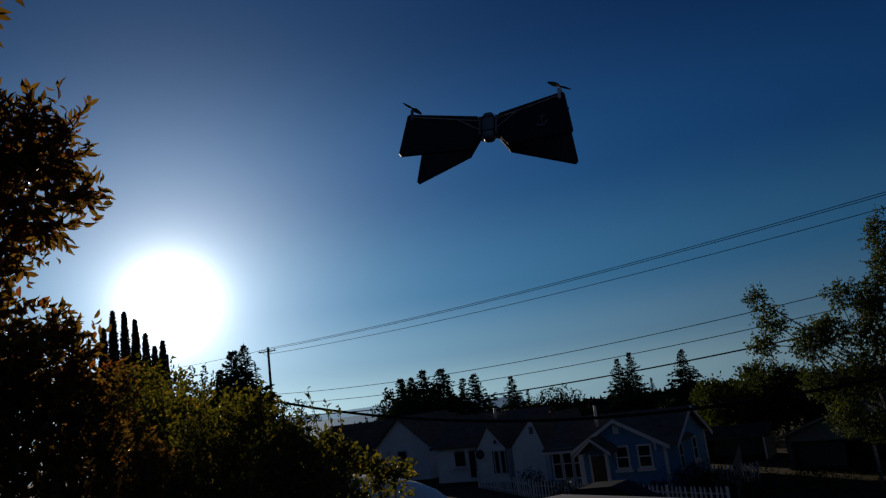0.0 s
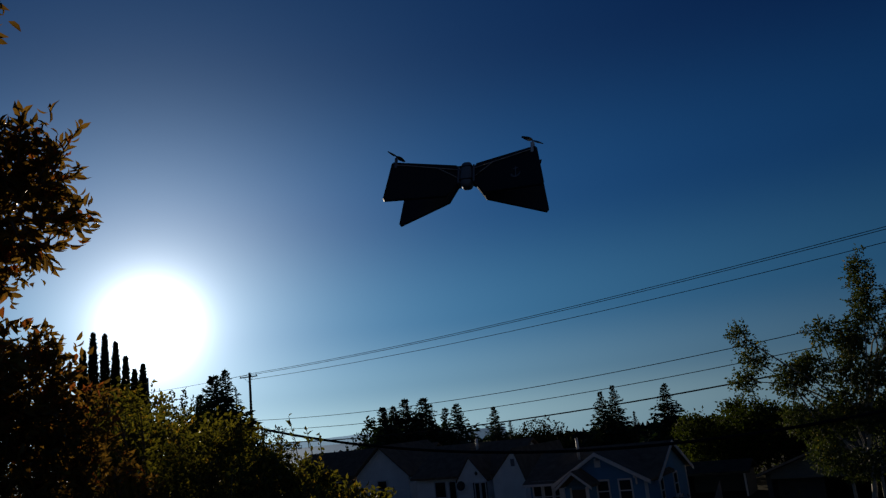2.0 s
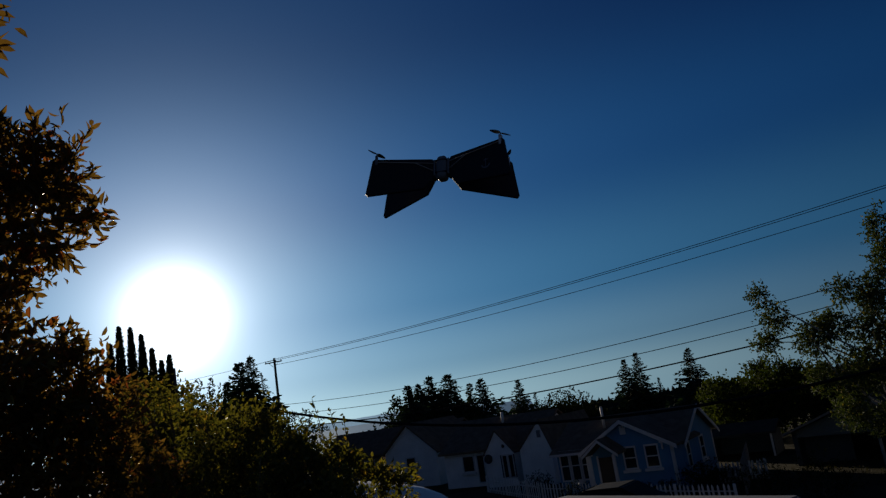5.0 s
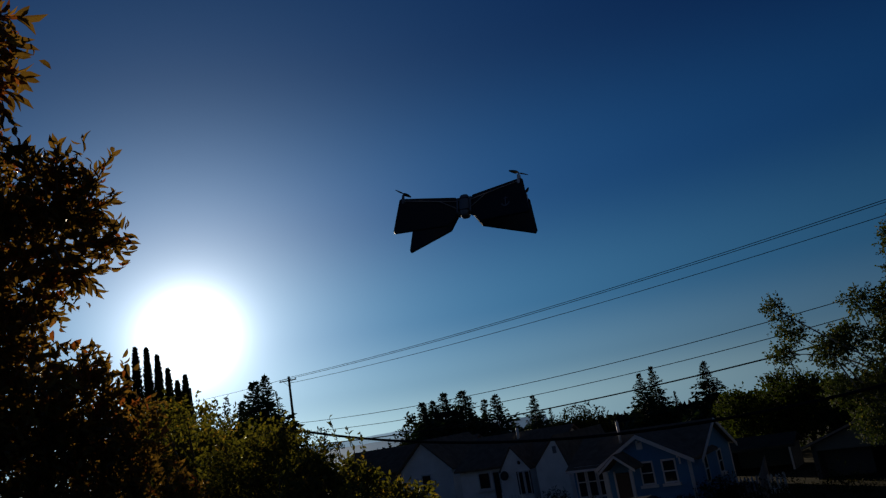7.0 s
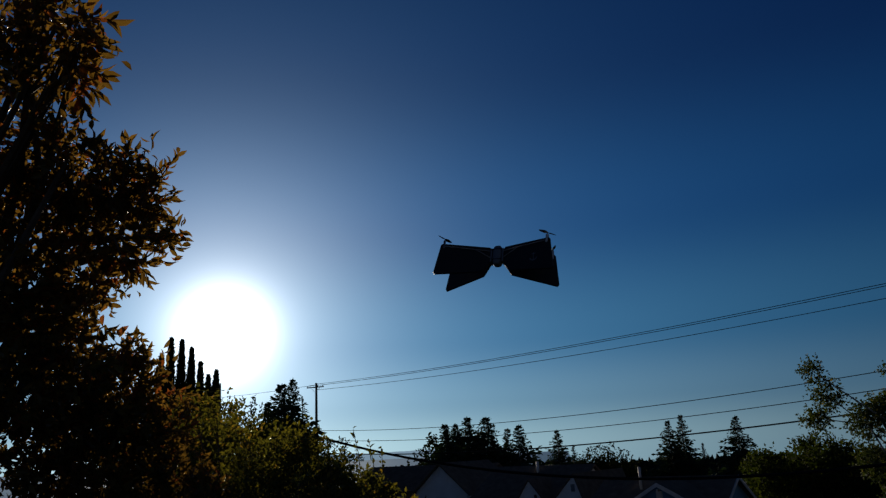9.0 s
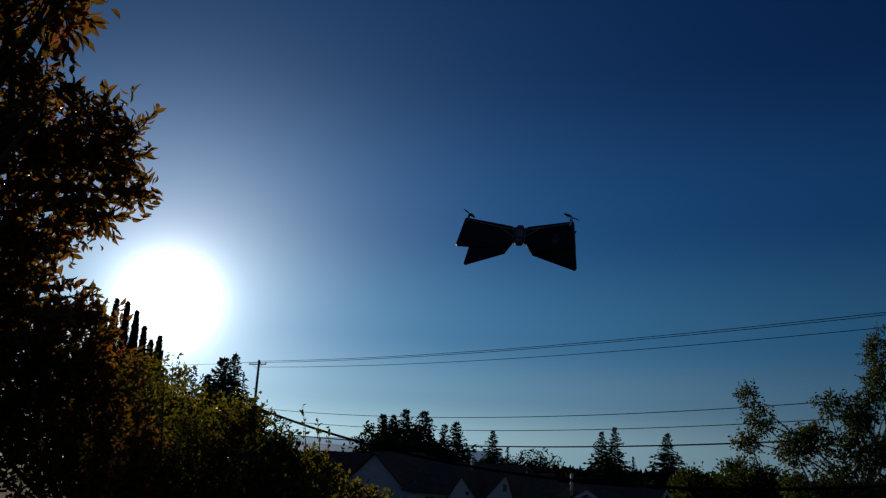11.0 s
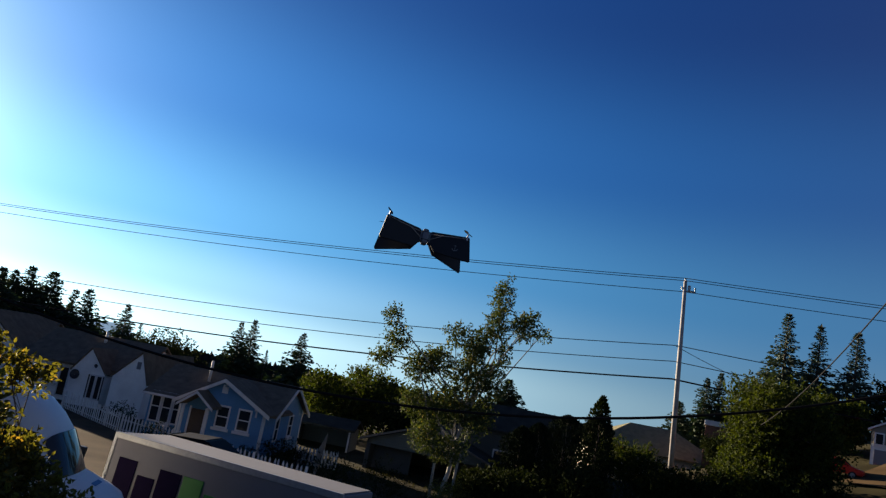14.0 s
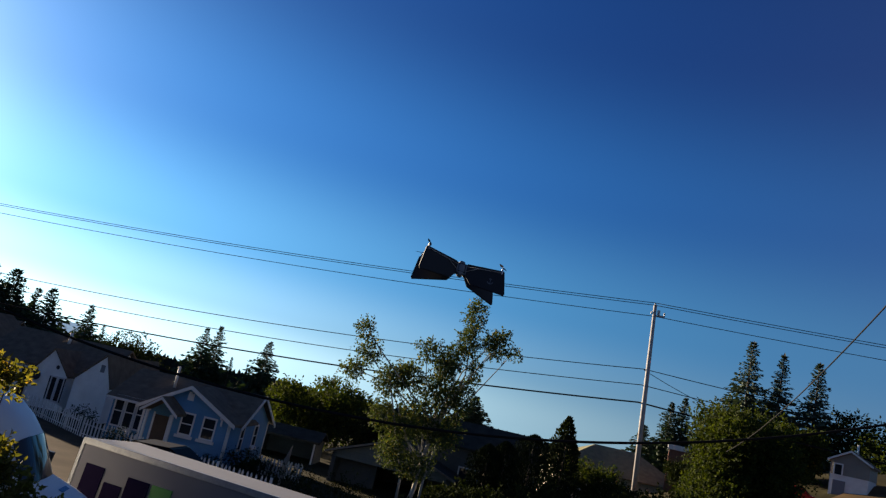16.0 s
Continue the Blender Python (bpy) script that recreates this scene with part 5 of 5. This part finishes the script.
snag = thing("bare_trunk", pose(c[0], c[1], g), "bare straight dead trunk beside the poplars", "tree trunk")
tube("trunk", [(0, 0, -0.5), (0.05, 0, (c[2] - g) * 0.6), (0, 0, c[2] - g)], [0.14, 0.09, 0.06], M_BARK, snag, 8)

# conifers on the skyline: top place, spread, seed
SKY = [((-12.11, 139.47, 12.56), 9.3), ((-11.03, 149.6, 12.84), 9.5), ((-8.76, 149.77, 13.92), 11.2), ((-5.15, 149.96, 13.81), 12.1), ((-1.2, 150.08, 11.51), 8.1),
       ((1.05, 145.1, 11.91), 9.1), ((10.73, 197.71, 11.63), 10.2), ((14.66, 199.46, 7.92), 5.5), ((41.61, 216.03, 13.19), 10.2), ((46.07, 220.23, 14.63), 10.7),
       ((49.71, 214.31, 6.89), 5.2), ((53.15, 192.81, 12.88), 10.7), ((-7.1, 149.77, 10.21), 7.8), ((-10.31, 147.55, 11.12), 7.8), ((-12.39, 145.37, 11.84), 7.2)]
for k, (c, r) in enumerate(SKY):
    g = ground_z(c[0], c[1]) - 2
    conifer("conifer", (c[0], c[1], g), c[2] - g, r, L_NEEDLE, "tall dark ragged conifer on the skyline", 60 + k, tiers=34, arms=15, ragged=0.38, power=0.95, droop=0.45)
for k, (c, r) in enumerate((((-21.50, 74.98, 15.61), 5.2), ((-21.97, 72.76, 14.90), 6.6), ((-21.11, 77.16, 13.84), 1.8), ((-22.61, 70.46, 13.02), 4.4))):
    g = ground_z(c[0], c[1])
    conifer("conifer", (c[0], c[1], g), c[2] - g, r, L_NEEDLE, "tall dark conifer beside the far utility pole", 80 + k, tiers=36, arms=18, ragged=0.3, power=0.9)
for k, (c, r) in enumerate((((23.46, 238.85, 2.40), 5.0), ((28.58, 238.29, 2.45), 5.5), ((-11.44, 157.59, 6.55), 4.6), ((-14.01, 151.35, 6.43), 4.2))):
    g = ground_z(c[0], c[1])
    H = c[2] - g
    leafy("tree", (c[0], c[1], g), (0, 0, H * 0.7), 0.4, [((0, 0, H), (r, r, 4.5)), ((r * 0.8, 0, H - 2), (r * 0.7, r, 3.0)), ((-r * 0.8, 0, H - 2.5), (r * 0.7, r, 3)), ((0, 0, H * 0.55), (r, r, H * 0.4))],
          2200, 0.8, L_DARK, M_BARK, "far round-headed tree on the skyline", seed=90 + k, group="far trees")

# birch in front of the garage
W = (16.73, 33.51, ground_z(16.73, 33.51))
BIRCH = [((18.04, 32.74, 12.39), (0.5, 0.6, 1.0)), ((17.95, 32.79, 11.06), (0.55, 0.7, 0.7)), ((19.01, 32.14, 11.32), (0.55, 0.6, 0.45)), ((19.17, 32.04, 11.07), (0.3, 0.4, 0.6)),
         ((17.24, 33.21, 10.03), (0.8, 0.8, 0.7)), ((16.24, 33.74, 10.35), (0.45, 0.5, 0.5)), ((13.32, 35.06, 10.66), (0.45, 0.5, 0.5)), ((13.72, 34.91, 9.63), (0.6, 0.6, 0.6)),
         ((13.19, 35.13, 8.6), (0.6, 0.6, 0.5)), ((14.93, 34.4, 8.45), (0.7, 0.8, 0.8)), ((15.73, 34.01, 8.83), (0.8, 0.8, 0.7)), ((17.18, 33.26, 8.35), (1.0, 1.0, 1.0)),
         ((18.18, 32.69, 8.31), (0.5, 0.8, 0.9)), ((16.18, 33.79, 6.73), (1.1, 1.0, 1.0)), ((17.72, 32.97, 6.55), (0.9, 1.0, 0.9)), ((15.72, 34.02, 5.23), (0.6, 0.9, 0.8)),
         ((16.84, 33.46, 4.68), (0.8, 0.9, 0.7)), ((14.87, 34.42, 6.84), (0.5, 0.6, 0.7)), ((18.45, 32.5, 9.77), (0.3, 0.4, 0.8))]
BIRCH += [((19.95, 31.65, 11.05), (0.42, 0.4, 0.32)), ((19.4, 32.0, 11.75), (0.4, 0.4, 0.3)), ((17.2, 33.3, 9.6), (0.5, 0.5, 0.5))]
leafy("birch_tree", W, (0.6, -0.2, 5.0), 0.11, [(c, tuple(q * 1.06 for q in r)) for c, r in rel(BIRCH, W)], 25000, 0.14, L_BIRCHL, M_BIRCH, "tall airy birch with two leafy heads and pale trunks", seed=31, clump=5, droop=0.25, width=0.6)
bt = bpy.data.objects["birch_tree"]
for (x, y), e in (((0.5, -0.4), (1.6, 0.2, 6.0)), ((-0.3, 0.3), (-2.0, 0.6, 6.5))):
    tube("stem", [(x, y, 0), (x * 1.1, y, 2.0), e], [0.08, 0.07, 0.03], M_BIRCH, bt, 8, "slender pale birch stem")
W = (16.33, 32.03, 3.24)
leafy("shrub", (W[0], W[1], ground_z(W[0], W[1])), (0, 0, 0.5), 0.05, [((0, 0, 0.6), (0.9, 0.8, 0.7)), ((0.8, 0, 0.5), (0.8, 0.8, 0.6))], 1800, 0.1, L_SHRUB, M_BARK, "low olive shrub at the foot of the birch", "shrub", seed=33)

# broad trees and columns behind and beside the garage
def round_tree(c, r, n, size, mat, label, seed, name="tree"):
    g = ground_z(c[0], c[1])
    H = c[2] - g - 0.22 * r
    rng = np.random.default_rng(seed + 500)
    blobs = [((0, 0, H - r * 0.75), (r * 0.75, r * 0.75, r * 0.7)), ((0, 0, H * 0.45), (r * 0.95, r * 0.9, H * 0.4))]
    for k in range(9):
        t = rng.uniform(0, 2 * math.pi)
        blobs.append(((math.cos(t) * r * 0.65, math.sin(t) * r * 0.65, H * rng.uniform(0.4, 0.88)), r * rng.uniform(0.28, 0.5)))
    return leafy(name, (c[0], c[1], g), (0, 0, H * 0.6), 0.035 * H, blobs, n, size, mat, M_BARK, label, seed=seed, group="garden trees")


round_tree((19.92, 59.84, 7.24), 3.4, 8000, 0.3, L_GREEN, "round bushy green tree behind the cottage", 101)
round_tree((23.32, 60.70, 8.19), 3.0, 7000, 0.3, L_GREEN, "round bushy green tree behind the garage", 102)
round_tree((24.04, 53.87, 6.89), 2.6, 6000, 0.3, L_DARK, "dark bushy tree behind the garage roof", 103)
round_tree((30.88, 27.23, 9.80), 1.95, 15000, 0.19, L_GREEN, "broad green garden tree on the slope", 104)
round_tree((32.25, 26.86, 11.75), 2.95, 26000, 0.19, L_GREEN, "large broad green tree on the slope", 105)
round_tree((44.42, 33.69, 11.57), 1.9, 12000, 0.26, L_GREEN, "broad dark green tree behind the red car", 106)
round_tree((33.87, 30.79, 7.55), 1.6, 8000, 0.2, L_GREEN, "bushy green tree beside the pale pole", 107)
round_tree((28.93, 34.23, 6.68), 1.7, 6000, 0.17, L_GREEN, "rounded olive shrub in front of the tan-roofed house", 108, "shrub")
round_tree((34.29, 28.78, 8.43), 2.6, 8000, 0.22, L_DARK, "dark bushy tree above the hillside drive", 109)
round_tree((70.97, 44.46, 15.91), 3.2, 6000, 0.35, L_GREEN, "green tree behind the hillside house", 110)
round_tree((72.17, 48.14, 16.55), 2.6, 6000, 0.35, L_DARK, "dark tree behind the hillside house", 111)
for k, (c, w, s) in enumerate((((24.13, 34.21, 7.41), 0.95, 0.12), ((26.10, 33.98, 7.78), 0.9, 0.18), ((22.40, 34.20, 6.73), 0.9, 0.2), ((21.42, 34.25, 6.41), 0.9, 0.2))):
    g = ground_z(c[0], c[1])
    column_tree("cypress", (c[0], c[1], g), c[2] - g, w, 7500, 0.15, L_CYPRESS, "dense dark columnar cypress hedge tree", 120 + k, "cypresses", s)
c = (37.17, 48.17, 8.99)
column_tree("poplar", (c[0], c[1], ground_z(c[0], c[1])), c[2] - ground_z(c[0], c[1]), 1.7, 3000, 0.3, L_DARK, "dark oval upright tree behind the cypresses", 130, "", 0.7)
for k, (c, r, m) in enumerate((((66.46, 56.72, 21.62), 6.0, L_SPRUCE), ((68.18, 54.06, 20.62), 5.4, L_SPRUCE), ((70.17, 51.25, 20.36), 5.7, L_SPRUCE), ((59.84, 58.64, 13.94), 4.2, L_NEEDLE), ((58.96, 59.54, 13.20), 4.2, L_NEEDLE), ((53.86, 57.52, 10.13), 4.0, L_NEEDLE),
                               ((44.55, 74.62, 9.35), 5.2, L_NEEDLE), ((58.98, 52.21, 14.19), 3.6, L_NEEDLE), ((58.36, 52.91, 13.45), 4.0, L_NEEDLE), ((57.95, 53.36, 12.22), 4.0, L_NEEDLE))):
    g = ground_z(c[0], c[1])
    conifer("conifer", (c[0], c[1], g), c[2] - g, r, m, ("tall blue-green spruce behind the garden trees", "dark conifer behind the houses")[m is L_NEEDLE], 140 + k, tiers=40, arms=18, droop=0.35, ragged=0.28, power=0.92)

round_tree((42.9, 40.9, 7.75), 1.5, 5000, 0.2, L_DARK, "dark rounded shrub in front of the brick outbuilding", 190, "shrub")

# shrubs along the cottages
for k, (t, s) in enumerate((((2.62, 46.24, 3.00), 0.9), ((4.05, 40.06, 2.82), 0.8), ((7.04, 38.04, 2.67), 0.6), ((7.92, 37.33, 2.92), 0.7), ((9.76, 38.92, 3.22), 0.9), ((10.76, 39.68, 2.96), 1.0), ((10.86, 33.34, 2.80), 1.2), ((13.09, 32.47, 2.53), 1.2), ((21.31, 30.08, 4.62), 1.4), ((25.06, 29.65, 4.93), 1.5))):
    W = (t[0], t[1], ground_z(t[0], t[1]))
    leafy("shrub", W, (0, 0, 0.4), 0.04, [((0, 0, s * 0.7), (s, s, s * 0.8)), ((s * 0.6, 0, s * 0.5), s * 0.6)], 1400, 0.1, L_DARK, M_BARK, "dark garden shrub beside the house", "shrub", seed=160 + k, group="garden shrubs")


# low shrubs whose shade lies in their darkened leaf colour
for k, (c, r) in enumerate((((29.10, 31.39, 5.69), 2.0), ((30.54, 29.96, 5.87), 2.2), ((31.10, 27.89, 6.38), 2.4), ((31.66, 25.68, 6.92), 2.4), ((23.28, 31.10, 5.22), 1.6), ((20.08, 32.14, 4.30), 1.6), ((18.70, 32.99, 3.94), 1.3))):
    round_tree(c, r, 6000, 0.2, L_DARK, "rounded shrub with deep shade put into its leaf colour", 180 + k, "shrub")

# grass on the near bank and the lawns
def grass():
    rng = np.random.default_rng(77)
    n = 26000
    x = rng.uniform(-8, 22, n)
    y = rng.uniform(4, 42, n)
    z = np.array([ground_z(a, b) for a, b in zip(x, y)])
    line = (x - 2.2) * 0.545 + (y - 18.4) * 0.84
    keep = (line < -4.6) | (line > 20.0)
    base = np.stack([x, y, z], 1)[keep]
    way = np.array([0, 0, 1.0]) + rng.normal(size=base.shape) * 0.35
    ob = leaf_mesh("grass", base, way, 0.16, 0.2, rng, L_GRASS, None)
    tagged(ob, "patchy dry grass on the bank and lawns", "grass", kind="stuff")


grass()
